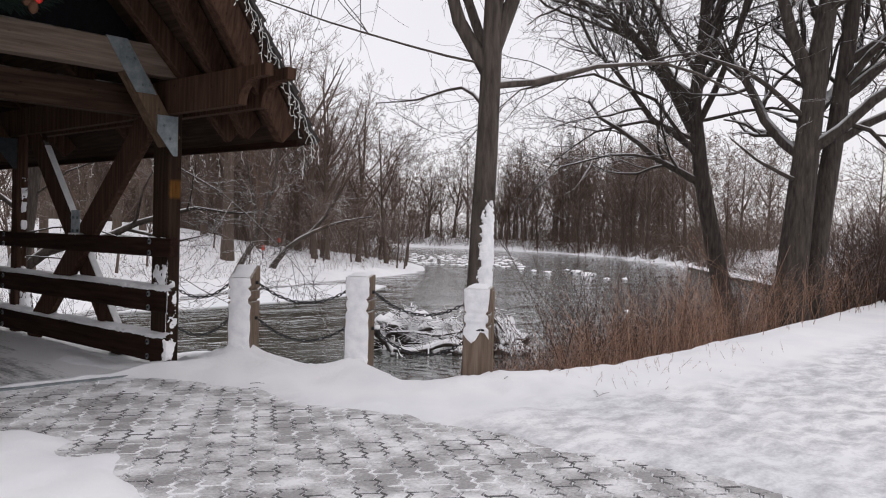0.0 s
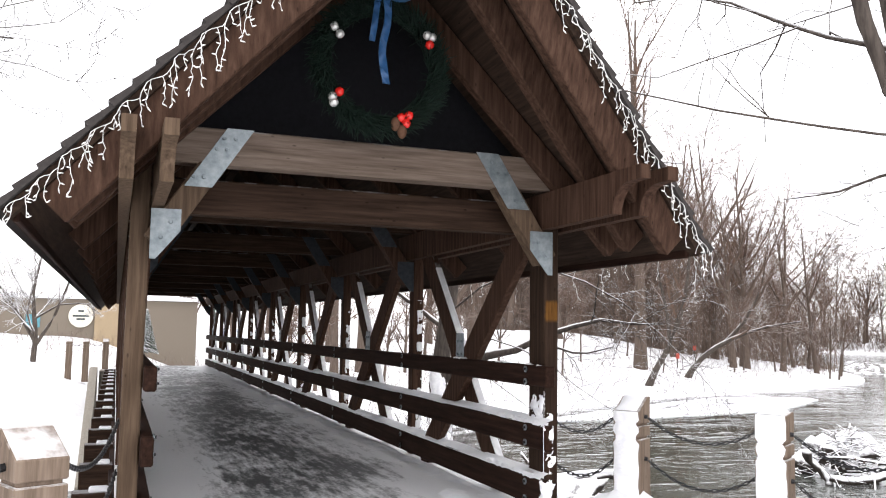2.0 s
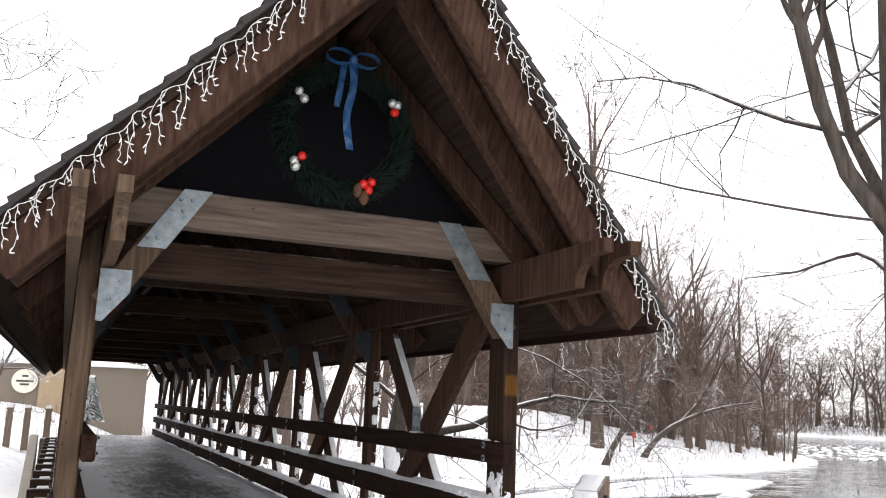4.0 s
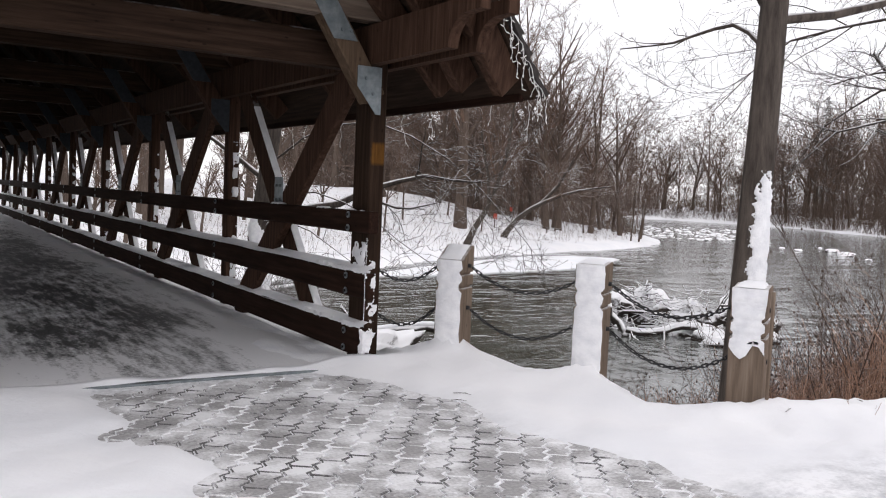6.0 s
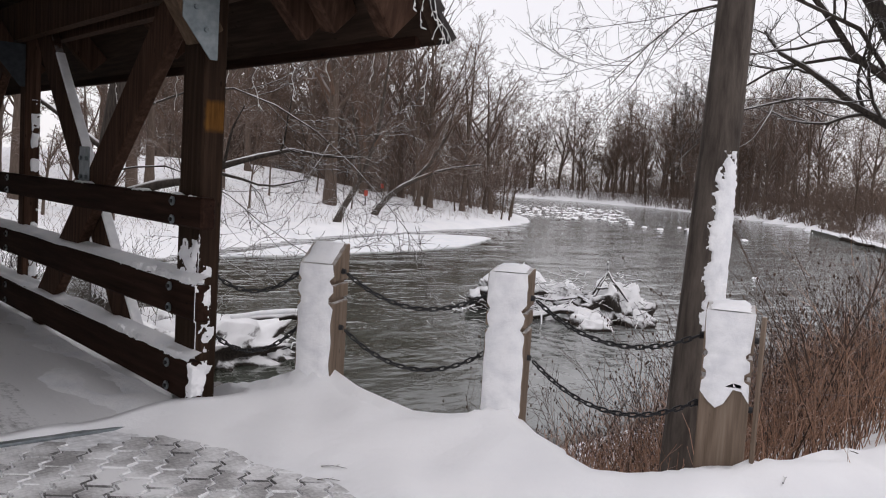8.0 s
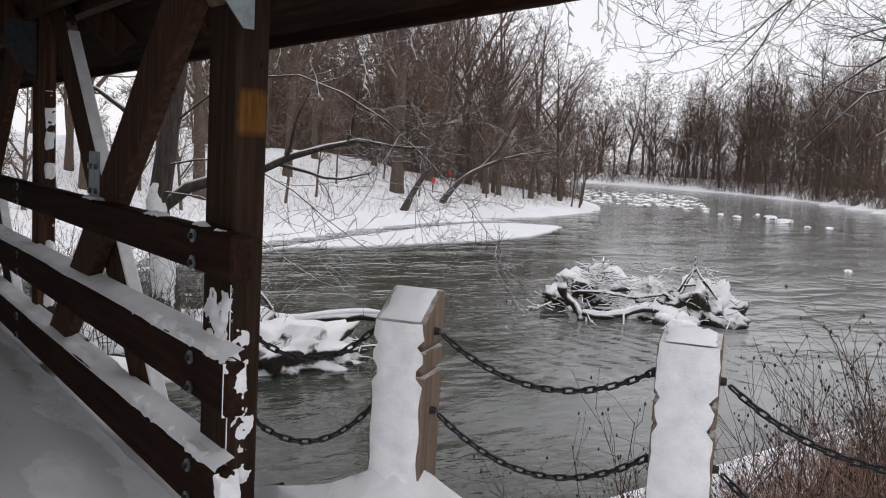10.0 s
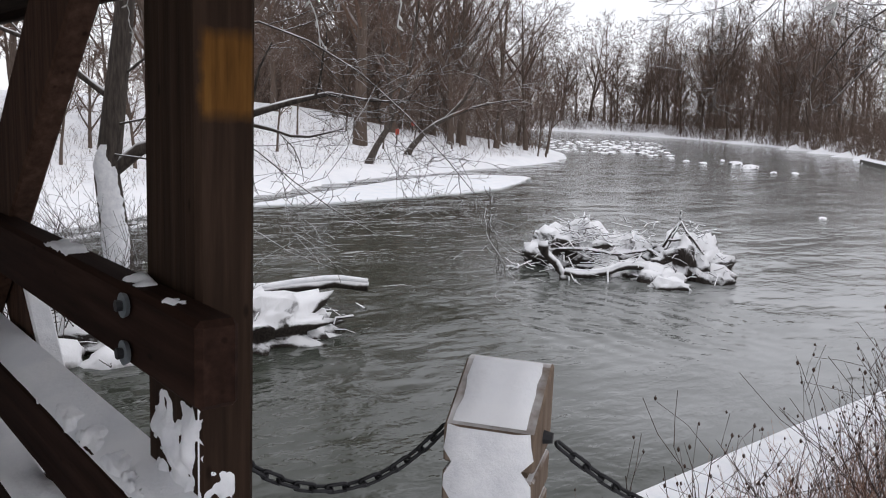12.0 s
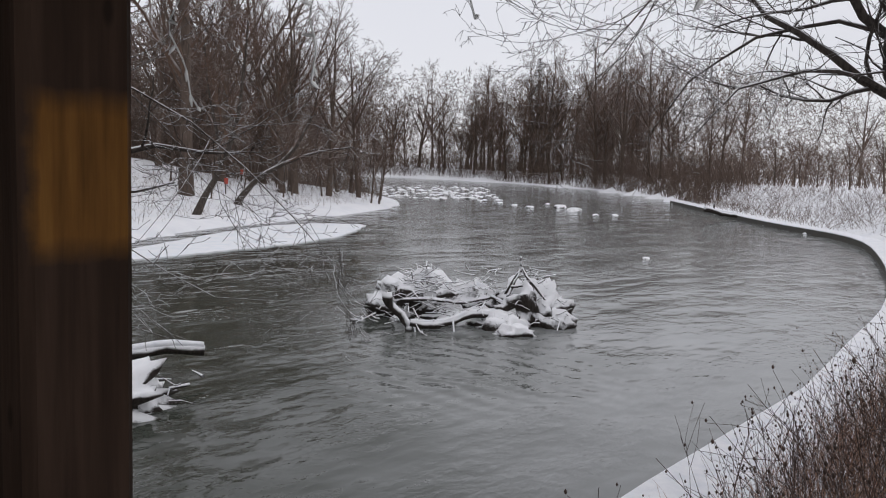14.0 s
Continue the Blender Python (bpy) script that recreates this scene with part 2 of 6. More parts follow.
def water_material():
    m, n, l, b = material("dark_river_water", 0.06)
    b.inputs["IOR"].default_value = 1.33
    a = noise_node(n, l, 1.1, 3, (1.0, 1.5, 1), rough=0.5)
    c = noise_node(n, l, 0.16, 3)
    d = noise_node(n, l, 3.6, 2, (1.0, 1.5, 1))
    # sky reflection painted in: deep olive under the far bank, pale along the wall
    tone_at = n.new("ShaderNodeTexCoord")
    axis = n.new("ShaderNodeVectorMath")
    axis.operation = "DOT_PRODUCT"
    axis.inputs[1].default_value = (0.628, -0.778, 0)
    l.new(tone_at.outputs["Object"], axis.inputs[0])
    sky_tone = n.new("ShaderNodeMapRange")
    sky_tone.inputs["From Min"].default_value, sky_tone.inputs["From Max"].default_value = -4.0, 7.0
    l.new(calc(n, l, "ADD", axis.outputs["Value"], calc(n, l, "MULTIPLY", calc(n, l, "SUBTRACT", c, 0.5), 22.0)), sky_tone.inputs["Value"])
    l.new(ramp(n, l, sky_tone.outputs["Result"], [(0.0, (0.048, 0.054, 0.042)), (1.0, (0.25, 0.26, 0.255))]), b.inputs["Base Color"])
    # short ripples come and go over a nearly flat stream
    w = noise_node(n, l, 0.30, 3, (0.7, 1.3, 1))
    gust = calc(n, l, "MULTIPLY", calc(n, l, "SUBTRACT", w, 0.36), 4.0, True)
    h = calc(n, l, "MULTIPLY", calc(n, l, "ADD", calc(n, l, "MULTIPLY", a, 0.30), calc(n, l, "MULTIPLY", d, 0.16)), gust)
    h = calc(n, l, "ADD", h, calc(n, l, "MULTIPLY", w, 0.25))
    # broken water downstream of the stranded driftwood
    tc = n.new("ShaderNodeTexCoord")
    far = n.new("ShaderNodeVectorMath")
    far.operation = "DISTANCE"
    far.inputs[1].default_value = (15.6, 11.6, WATER)
    l.new(tc.outputs["Object"], far.inputs[0])
    wake = n.new("ShaderNodeMapRange")
    wake.inputs["From Min"].default_value, wake.inputs["From Max"].default_value = 5.0, 1.0
    l.new(far.outputs["Value"], wake.inputs["Value"])
    riffle = n.new("ShaderNodeTexWave")
    riffle.bands_direction = "X"
    riffle.inputs["Scale"].default_value, riffle.inputs["Distortion"].default_value = 0.42, 7.0
    riffle.inputs["Detail"].default_value, riffle.inputs["Detail Scale"].default_value = 3.0, 0.7
    l.new(tc.outputs["Object"], riffle.inputs["Vector"])
    h = calc(n, l, "ADD", h, calc(n, l, "MULTIPLY", calc(n, l, "MULTIPLY", riffle.outputs["Fac"], wake.outputs["Result"]), 0.13))
    bumped(n, l, b, h, 0.5, 0.30)
    return m


def patchy(name, bare, scale, low, high, dusting, bump_scale=60, stretch=(1, 1, 1), rough=0.6, piece=False, sweep=0.0, lane=None):
    """A walked-on surface under thin, patchy snow."""
    m, n, l, b = material(name, rough)
    big = noise_node(n, l, scale, 6, stretch, "Object", 0.65)
    fine = noise_node(n, l, bump_scale, 4)
    if sweep:
        # broader wind-swept and trodden areas under the fine flecks
        big = calc(n, l, "ADD", calc(n, l, "MULTIPLY", big, 0.55), calc(n, l, "MULTIPLY", noise_node(n, l, sweep, 4, (1.3, 0.6, 1)), 0.45))
    if lane:
        # a trodden, wet lane between two banks of blown snow, which closes at the entrance
        tc = n.new("ShaderNodeTexCoord")
        axes = n.new("ShaderNodeSeparateXYZ")
        l.new(tc.outputs["Object"], axes.inputs["Vector"])
        out = calc(n, l, "ABSOLUTE", calc(n, l, "SUBTRACT", calc(n, l, "ADD", axes.outputs["X"], calc(n, l, "MULTIPLY", noise_node(n, l, 0.7, 3, (1, 0.4, 1)), 0.7)), lane[0]))
        side = n.new("ShaderNodeMapRange")
        side.inputs["From Min"].default_value, side.inputs["From Max"].default_value = lane[1], lane[1] + 0.7
        side.inputs["To Min"].default_value, side.inputs["To Max"].default_value = -0.07, 0.16
        l.new(out, side.inputs["Value"])
        mouth = n.new("ShaderNodeMapRange")
        mouth.inputs["From Min"].default_value, mouth.inputs["From Max"].default_value = 2.2, -0.1
        mouth.inputs["To Max"].default_value = 0.07
        l.new(axes.outputs["Y"], mouth.inputs["Value"])
        big = calc(n, l, "ADD", big, calc(n, l, "ADD", side.outputs["Result"], mouth.outputs["Result"]))
    f = n.new("ShaderNodeMapRange")
    f.inputs["From Min"].default_value, f.inputs["From Max"].default_value = low, high
    if piece:
        g = n.new("ShaderNodeNewGeometry")
        t = n.new("ShaderNodeTexNoise")
        t.inputs["Scale"].default_value, t.inputs["Detail"].default_value = scale, 6
        l.new(g.outputs["Position"], t.inputs["Vector"])
        big = t.outputs["Fac"]
        oi = n.new("ShaderNodeObjectInfo")
        big = calc(n, l, "ADD", big, calc(n, l, "MULTIPLY", calc(n, l, "SUBTRACT", oi.outputs["Random"], 0.5), 0.06))
    l.new(calc(n, l, "ADD", calc(n, l, "MULTIPLY", big, 0.8), calc(n, l, "MULTIPLY", fine, 0.2)), f.inputs["Value"])
    base = ramp(n, l, fine, [(0.3, tuple(v * 0.75 for v in bare)), (0.7, tuple(v * 1.2 for v in bare))])
    l.new(mixed(n, l, calc(n, l, "MULTIPLY", f.outputs["Result"], dusting), base, SNOW), b.inputs["Base Color"])
    bumped(n, l, b, calc(n, l, "ADD", fine, calc(n, l, "MULTIPLY", big, 2.0)), 0.35, 0.006)
    return m


M_GROUND = ground_material()
M_DECK = patchy("wet_bridge_deck", (0.1, 0.103, 0.107), 7.0, 0.42, 0.54, 0.88, 30, (1.5, 0.28, 1), 0.4, sweep=0.9, lane=(-1.25, 0.55))
M_PAVER = patchy("grey_interlocking_paver", (0.33, 0.325, 0.325), 3.0, 0.42, 0.60, 0.88, 50, piece=True)
M_PAVER_EDGE = patchy("dark_paver_chamfer", (0.11, 0.107, 0.107), 3.4, 0.44, 0.56, 0.92, 70, piece=True)
M_BED = plain("snow_in_paver_joints", (0.72, 0.73, 0.75), 0.8)
M_ICE = snow_material("snow_on_ice", 1.2, (0.78, 0.82, 0.86))
M_WALL = plain("river_wall_concrete", (0.10, 0.095, 0.085), 0.9)


WATER = -3.3
M_WATER = water_material()


# ---- building blocks ----
def part(name, bm, mat, parent=None, label=""):
    if isinstance(bm, bpy.types.Mesh):
        me = bm
    else:
        me = bpy.data.meshes.new(name)
        bm.to_mesh(me)
        bm.free()
        me.materials.append(mat)
    ob = new(name, me)
    ob.parent = parent
    return tagged(ob, label)


def raw(name, verts, faces, mat, smooth=False):
    me = bpy.data.meshes.new(name)
    me.from_pydata(verts, [], faces)
    me.materials.append(mat)
    if smooth:
        me.polygons.foreach_set("use_smooth", [True] * len(me.polygons))
    me.update()
    return me


def thing(name, label, category, at=(0, 0, 0), group="", kind=""):
    e = new(name)
    e.location = at
    e.empty_display_size = 0.2
    return tagged(e, label, category, group, kind)


def block(x0, x1, y0, y1, z0, z1, bevel=0.008):
    bm = bmesh.new()
    bmesh.ops.create_cube(bm, size=1, matrix=Matrix.Translation(((x0 + x1) / 2, (y0 + y1) / 2, (z0 + z1) / 2)) @ Matrix.Diagonal((x1 - x0, y1 - y0, z1 - z0, 1)))
    if bevel:
        bmesh.ops.bevel(bm, geom=bm.edges[:], offset=bevel, segments=1, affect="EDGES")
    return bm


def bar(a, b, w, h, side, bevel=0.008, over=0.0):
    """A straight timber from a to b; w along side, h across both."""
    a, b, side = Vector(a), Vector(b), Vector(side).normalized()
    d = (b - a).normalized()
    a, b = a - d * over, b + d * over
    up = side.cross(d).normalized()
    side = d.cross(up).normalized()
    m = Matrix((side, up, d)).transposed().to_4x4()
    bm = bmesh.new()
    bmesh.ops.create_cube(bm, size=1, matrix=Matrix.Translation((a + b) / 2) @ m @ Matrix.Diagonal((w, h, (b - a).length, 1)))
    if bevel:
        bmesh.ops.bevel(bm, geom=bm.edges[:], offset=bevel, segments=1, affect="EDGES")
    return bm


def joined(*bms):
    out = bmesh.new()
    for bm in bms:
        me = bpy.data.meshes.new("tmp")
        bm.to_mesh(me)
        out.from_mesh(me)
        bm.free()
        bpy.data.meshes.remove(me)
    return out


def extruded(outline, axis, lo, hi, bevel=0.0):
    """A flat outline of (u, v) pairs pushed along an axis: x takes (y, z), y takes (x, z), z takes (x, y)."""
    def put(u, v, w):
        return {"x": (w, u, v), "y": (u, w, v), "z": (u, v, w)}[axis]
    bm = bmesh.new()
    a = [bm.verts.new(put(u, v, lo)) for u, v in outline]
    b = [bm.verts.new(put(u, v, hi)) for u, v in outline]
    bm.faces.new(a)
    bm.faces.new(b[::-1])
    for i in range(len(a)):
        j = (i + 1) % len(a)
        bm.faces.new((a[j], a[i], b[i], b[j]))
    bmesh.ops.recalc_face_normals(bm, faces=bm.faces[:])
    if bevel:
        bmesh.ops.bevel(bm, geom=bm.edges[:], offset=bevel, segments=1, affect="EDGES")
    return bm


def tube_arrays(points, radii, sides, verts, faces):
    """Adds a tapered tube along points to the lists."""
    base = len(verts)
    pts = [Vector(p) for p in points]
    ref = Vector((0.3, 0.2, 0.93))
    for i, p in enumerate(pts):
        d = (pts[min(i + 1, len(pts) - 1)] - pts[max(i - 1, 0)]).normalized()
        u = d.cross(ref)
        if u.length < 0.05:
            u = d.cross(Vector((1, 0, 0)))
        u.normalize()
        v = d.cross(u)
        for k in range(sides):
            a = 2 * math.pi * k / sides
            verts.append(tuple(p + (u * math.cos(a) + v * math.sin(a)) * radii[i]))
    for i in range(len(pts) - 1):
        for k in range(sides):
            k2 = (k + 1) % sides
            faces.append((base + i * sides + k, base + i * sides + k2, base + (i + 1) * sides + k2, base + (i + 1) * sides + k))
    if sides > 3:
        faces.append(tuple(base + k for k in range(sides - 1, -1, -1)))
        faces.append(tuple(base + (len(pts) - 1) * sides + k for k in range(sides)))


def cable(points, r, sides=5):
    v, f = [], []
    tube_arrays(points, [r] * len(points), sides, v, f)
    return v, f


def crust_mesh(corner, du, dv, thick, seed, cover, nu, nv, fray=0.5):
    """A thin broken sheet of packed snow; du and dv span it, thick is its outward vector, cover how much is left of it."""
    c, du, dv, th = Vector(corner), Vector(du), Vector(dv), Vector(thick)
    v, f = [], []
    o = Vector((seed * 1.7, seed * 0.9, seed * 2.3))
    val = {}
    for j in range(nv + 1):
        for i in range(nu + 1):
            p = c + du * (i / nu) + dv * (j / nv)
            s = noise.fractal(p * 9.0 + o, 0.8, 2.0, 4) * 0.8
            rim = min(i / nu, 1 - i / nu, j / nv, 1 - j / nv)
            s += cover - fray * 1.6 * max(0.0, 1 - rim * 7)
            val[i, j] = s
            v.append(tuple(p + th * max(-0.9, min(1.0, s * 2.2))))
    for j in range(nv):
        for i in range(nu):
            a = j * (nu + 1) + i
            f.append((a, a + 1, a + nu + 2, a + nu + 1))
    return raw("snow_crust", v, f, M_CRUST, True)


# ---- lie of the land ----
NEAR_BANK = [(-80, 2.6), (0, 3.6), (6, 3.85), (10.7, 4.0), (18, 4.05), (24, 4.7), (34.4, 6.0), (51.2, 9.9), (67.5, 15.6), (80, 25.5), (95, 36.4), (122, 55), (142, 69), (163, 91), (179, 111), (194, 136), (202, 160), (200, 188), (182, 222), (150, 262), (100, 330)]


def rounded(line, n=4):
    """The line with its corners eased, through the same points."""
    out = []
    for i in range(len(line) - 1):
        p = [np.array(line[max(0, min(len(line) - 1, i + k))], float) for k in (-1, 0, 1, 2)]
        for k in range(n):
            t = k / n
            q = 0.5 * (2 * p[1] + (p[2] - p[0]) * t + (2 * p[0] - 5 * p[1] + 4 * p[2] - p[3]) * t * t + (3 * p[1] - p[0] - 3 * p[2] + p[3]) * t ** 3)
            out.append((float(q[0]), float(q[1])))
    return out + [line[-1]]


NEAR_BANK = NEAR_BANK[:4] + rounded(NEAR_BANK[4:])
BANK_TOP = [(-80, -0.6), (-4, 0.25), (0.05, 0.3), (0.3, -0.05), (0.6, -0.22), (0.74, -0.85), (1.16, -1.22), (1.0, -1.95), (1.45, -2.4), (1.9, -2.5), (3.6, -2.65), (6.5, -2.4), (9.0, -2.15), (15.9, -1.45), (30, 0.4), (50, 4), (68, 9), (84, 18), (100, 29.5), (128, 48.5), (149, 63), (171, 86), (187, 106), (202, 132), (211, 160), (209, 191), (190, 227), (157, 268), (107, 336)]
FAR_BANK = [(-80, 14), (-10, 17), (0, 24), (10, 32), (18.6, 38), (27.5, 44), (37.5, 49), (50, 53.6), (60, 57.7), (67, 61.5), (74, 66), (80, 72), (88, 84), (98, 104), (108, 130), (112, 165), (98, 205), (60, 280)]


def offset_from(line, X, Y):
    """Signed distance from a polyline that runs towards +x: positive on its left, the north."""
    best = np.full(X.shape, 1e9)
    sign = np.ones(X.shape)
    for (ax, ay), (bx, by) in zip(line, line[1:]):
        dx, dy = bx - ax, by - ay
        t = np.clip(((X - ax) * dx + (Y - ay) * dy) / (dx * dx + dy * dy), 0, 1)
        d = np.hypot(X - ax - t * dx, Y - ay - t * dy)
        s = np.where(dx * (Y - ay) - dy * (X - ax) >= 0, 1.0, -1.0)
        closer = d < best - 1e-9
        sign = np.where(closer, s, sign)
        best = np.minimum(best, d)
    return best * sign


def smooth(v, a, b):
    t = np.clip((v - a) / (b - a), 0, 1)
    return t * t * (3 - 2 * t)


def waves(X, Y, seed, scale):
    """A cheap, even noise between about -1 and 1."""
    g = np.random.RandomState(seed)
    out = np.zeros(X.shape)
    for k in range(9):
        a, f, p = g.uniform(0, 2 * math.pi), g.uniform(0.6, 2.6) / scale, g.uniform(0, 6.28)
        out += np.sin((X * math.cos(a) + Y * math.sin(a)) * f * 2 * math.pi + p + 1.3 * np.sin((Y * math.cos(a * 2) - X * math.sin(a)) * f * 3 + p)) / 9 ** 0.5 * 0.7
    return np.clip(out, -1.3, 1.3)


BOLLARDS = [((0.63, -0.11), -56.0, 0.92), ((1.25, -1.08), -56.0, 0.87), ((1.57, -2.26), -60.0, 0.82)]
DRIFT = [(-0.25, 0.05), (0.15, -0.05), (0.58, -0.2), (1.15, -1.15), (1.5, -2.35), (2.6, -3.0), (5, -3.1), (9, -2.8)]


def bare_paving(X, Y):
    """1 where the pavers lie bare, 0 under full snow."""
    edge = np.minimum(-0.34 - 0.2 * Y, 0.3)
    east = smooth(edge - X + 0.10 * waves(X, Y, 5, 2.2), -0.05, 0.5)
    west = smooth(X + 0.22 * waves(X, Y, 6, 1.6), -2.3, -1.75)
    south = smooth(Y, -9.0, -7.5)
    return east * west * south * smooth(Y, -0.15, -0.25)


RISE = 1.9                       # the knoll behind the snowy point


def land(X, Y):
    """Height of the snow surface."""
    top, near, far = offset_from(BANK_TOP, X, Y), offset_from(NEAR_BANK, X, Y), offset_from(FAR_BANK, X, Y)
    ledge = -2.85
    run = np.clip(top / np.maximum(top - (near + 1.5), 1e-3), 0, 1)
    s = np.maximum(top + 0.14, 0)
    z = np.minimum(np.maximum(ledge, -0.62 * s * s / (s + 0.2)), ledge * run ** 2)
    z = np.where(near > -1.5, ledge, z)
    z = z + np.where((top > 0) & (near < -1.5), 0.07 * waves(X, Y, 3, 3.0), 0)
    z = np.where(near > 0, -4.2, z)
    rise = -3.22 + 0.5 * smooth(far, 0, 2.2) + 1.2 * smooth(far, 1.5, 14) + RISE * smooth(far, 9, 34) * smooth(X, 2, 12) * smooth(-X, -75, -50) + 1.4 * smooth(far, 14, 40) + 0.12 * waves(X, Y, 4, 7.0) * smooth(far, 1, 6)
    rise = np.where(X < 2, rise + 1.6 * smooth(far, 0, 7) * smooth(-X, -2, 6), rise)
    z = np.where(far > 0, rise, z)
    # wind-blown drift along the bollards and the edge of the walk
    d = np.abs(offset_from(DRIFT, X, Y))
    reach = np.where(X > 2.2, 0.55, 0.42)
    z = z + np.where(top < 0.25, 0.055 * np.exp(-(d / reach) ** 2), 0)
    for (bx, by), turn, tall in BOLLARDS:
        r = np.hypot(X - bx, Y - by)
        z = z + np.where(top < 0.4, 0.11 * np.exp(-(r / 0.24) ** 2), 0)
    # snow thins out over the paving
    bare = bare_paving(X, Y)
    flat = (top < 0)
    z = z + np.where(flat, (0.025 + 0.014 * waves(X, Y, 8, 0.9)) * (1 - bare) + (-0.034 + 0.012 * waves(X, Y, 9, 0.5) + 0.015 * waves(X, Y, 10, 1.7)) * bare, 0)
    # footprints and ruts on the walk
    z = z + np.where(flat & (X > 1.0), 0.012 * waves(X, Y, 11, 0.5), 0)
    # the deck and its abutment stand clear
    under = (X > -3.55) & (X < 0.12) & (Y > -0.1)
    z = np.where(under & (top < 0.6), np.minimum(z, -0.12), z)
    return z


def steps_of(*runs):
    out = []
    for a, b, s in runs:
        out += list(np.arange(a, b - 1e-6, s))
    return np.array(out + [runs[-1][1]])


gx = steps_of((-700, -120, 58), (-120, -30, 10), (-30, -8, 2), (-8, -5, 0.3), (-5, 2.6, 0.055), (2.6, 6, 0.14), (6, 30, 0.7), (30, 130, 2.5), (130, 320, 10), (320, 900, 58))
gy = steps_of((-700, -100, 60), (-100, -20, 8), (-20, -8, 1), (-8, -6.5, 0.25), (-6.5, 0.6, 0.055), (0.6, 7, 0.2), (7, 14, 0.7), (14, 90, 1.2), (90, 300, 10), (300, 900, 60))
GX, GY = np.meshgrid(gx, gy)
GZ = land(GX, GY)
nx, ny = len(gx), len(gy)
idx = np.arange(nx * ny).reshape(ny, nx)
quads = np.stack([idx[:-1, :-1], idx[:-1, 1:], idx[1:, 1:], idx[1:, :-1]], -1).reshape(-1, 4)
me = raw("ground", np.stack([GX, GY, GZ], -1).reshape(-1, 3).tolist(), quads.tolist(), M_GROUND, True)
top_off = offset_from(BANK_TOP, GX, GY)
trod = smooth(-(GY + 3.05 + 0.03 * GX), 0.05, 0.5) * smooth(GX, -0.5, -0.2)
drift_off = np.abs(offset_from(DRIFT, GX, GY))
trod = np.maximum(trod, 0.55 * bare_paving(GX, GY)) * smooth(drift_off, 0.5, 1.1)
lit = smooth(offset_from(FAR_BANK, GX, GY), 3, 7) * 0.5 + 0.6 * smooth(offset_from(FAR_BANK, GX, GY), 24, 40) * smooth(GX, 45, 60) + smooth(top_off, 0.3, 1.2) * smooth(-offset_from(NEAR_BANK, GX, GY), 1.5, 2.2) * 0.9
lit = np.maximum(lit, smooth(GX, 70, 95) * (top_off > -30) * (offset_from(NEAR_BANK, GX, GY) < -2.5) * 0.8)
for nm, val in (("trodden", trod), ("litter", np.clip(lit, 0, 1))):
    at = me.attributes.new(nm, "FLOAT", "POINT")
    at.data.foreach_set("value", val.reshape(-1).astype(np.float32))
tagged(new("ground", me), "snow-covered river banks and trodden walk", "ground", kind="structure")

wv = [(-300, -60, WATER), (900, -60, WATER), (900, 900, WATER), (-300, 900, WATER)]
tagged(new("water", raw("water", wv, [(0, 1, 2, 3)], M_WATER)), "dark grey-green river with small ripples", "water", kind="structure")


def strip(line, d0, d1, z0, z1, step=0.6):
    """A wall along a bank line, from offset d0 to d1 and height z0 to z1."""
    pts = []
    for (ax, ay), (bx, by) in zip(line, line[1:]):
        n = max(1, int(math.hypot(bx - ax, by - ay) / step))
        pts += [(ax + (bx - ax) * i / n, ay + (by - ay) * i / n) for i in range(n)]
    v, f = [], []
    for i, (x, y) in enumerate(pts):
        x2, y2 = pts[min(i + 1, len(pts) - 1)]
        x1, y1 = pts[max(i - 1, 0)]
        t = Vector((x2 - x1, y2 - y1)).normalized()
        nrm = Vector((-t.y, t.x))
        for d, z in ((d0, z0), (d1, z0), (d1, z1), (d0, z1)):
            v.append((x + nrm.x * d, y + nrm.y * d, z))
        if i:
            b = i * 4
            for k in range(4):
                k2 = (k + 1) % 4
                f.append((b - 4 + k, b - 4 + k2, b + k2, b + k))
    return v, f


WALL_LINE = [p for p in NEAR_BANK[1:] if p[0] < 125 and p[1] < 60]
v, f = strip(WALL_LINE, -1.2, 0.3, -4.3, -2.86, 1.0)
tagged(new("river_wall", raw("river_wall", v, f, M_WALL)), "low dark concrete river wall", "wall", kind="structure")
v, f = strip(WALL_LINE, -1.3, 0.33, -2.86, -2.80, 1.0)
tagged(new("wall_snow", raw("wall_snow", v, f, M_SNOW)), "smooth snow lying on the river wall", "snow", kind="structure")


# ---- covered bridge ----
LENGTH, BAY = 27.4, 3.4
MID = -1.68                      # centre line of the bridge
bridge = thing("covered_bridge", "dark brown timber covered bridge with lattice sides and gabled roof", "bridge", (MID, 0, 0))


def bp(name, bm, mat, parent=None, label=""):
    """A part of the bridge, built in world places."""
    o = part(name, bm, mat, parent or bridge, label)
    if parent is None:
        o.matrix_parent_inverse = Matrix.Translation((-MID, 0, 0))
    return o


def mirrored(x):
    return 2 * MID - x


def span(a, b, side):
    """The x range a..b on the east side, or its mirror on the west."""
    return (a, b) if side > 0 else (mirrored(b), mirrored(a))


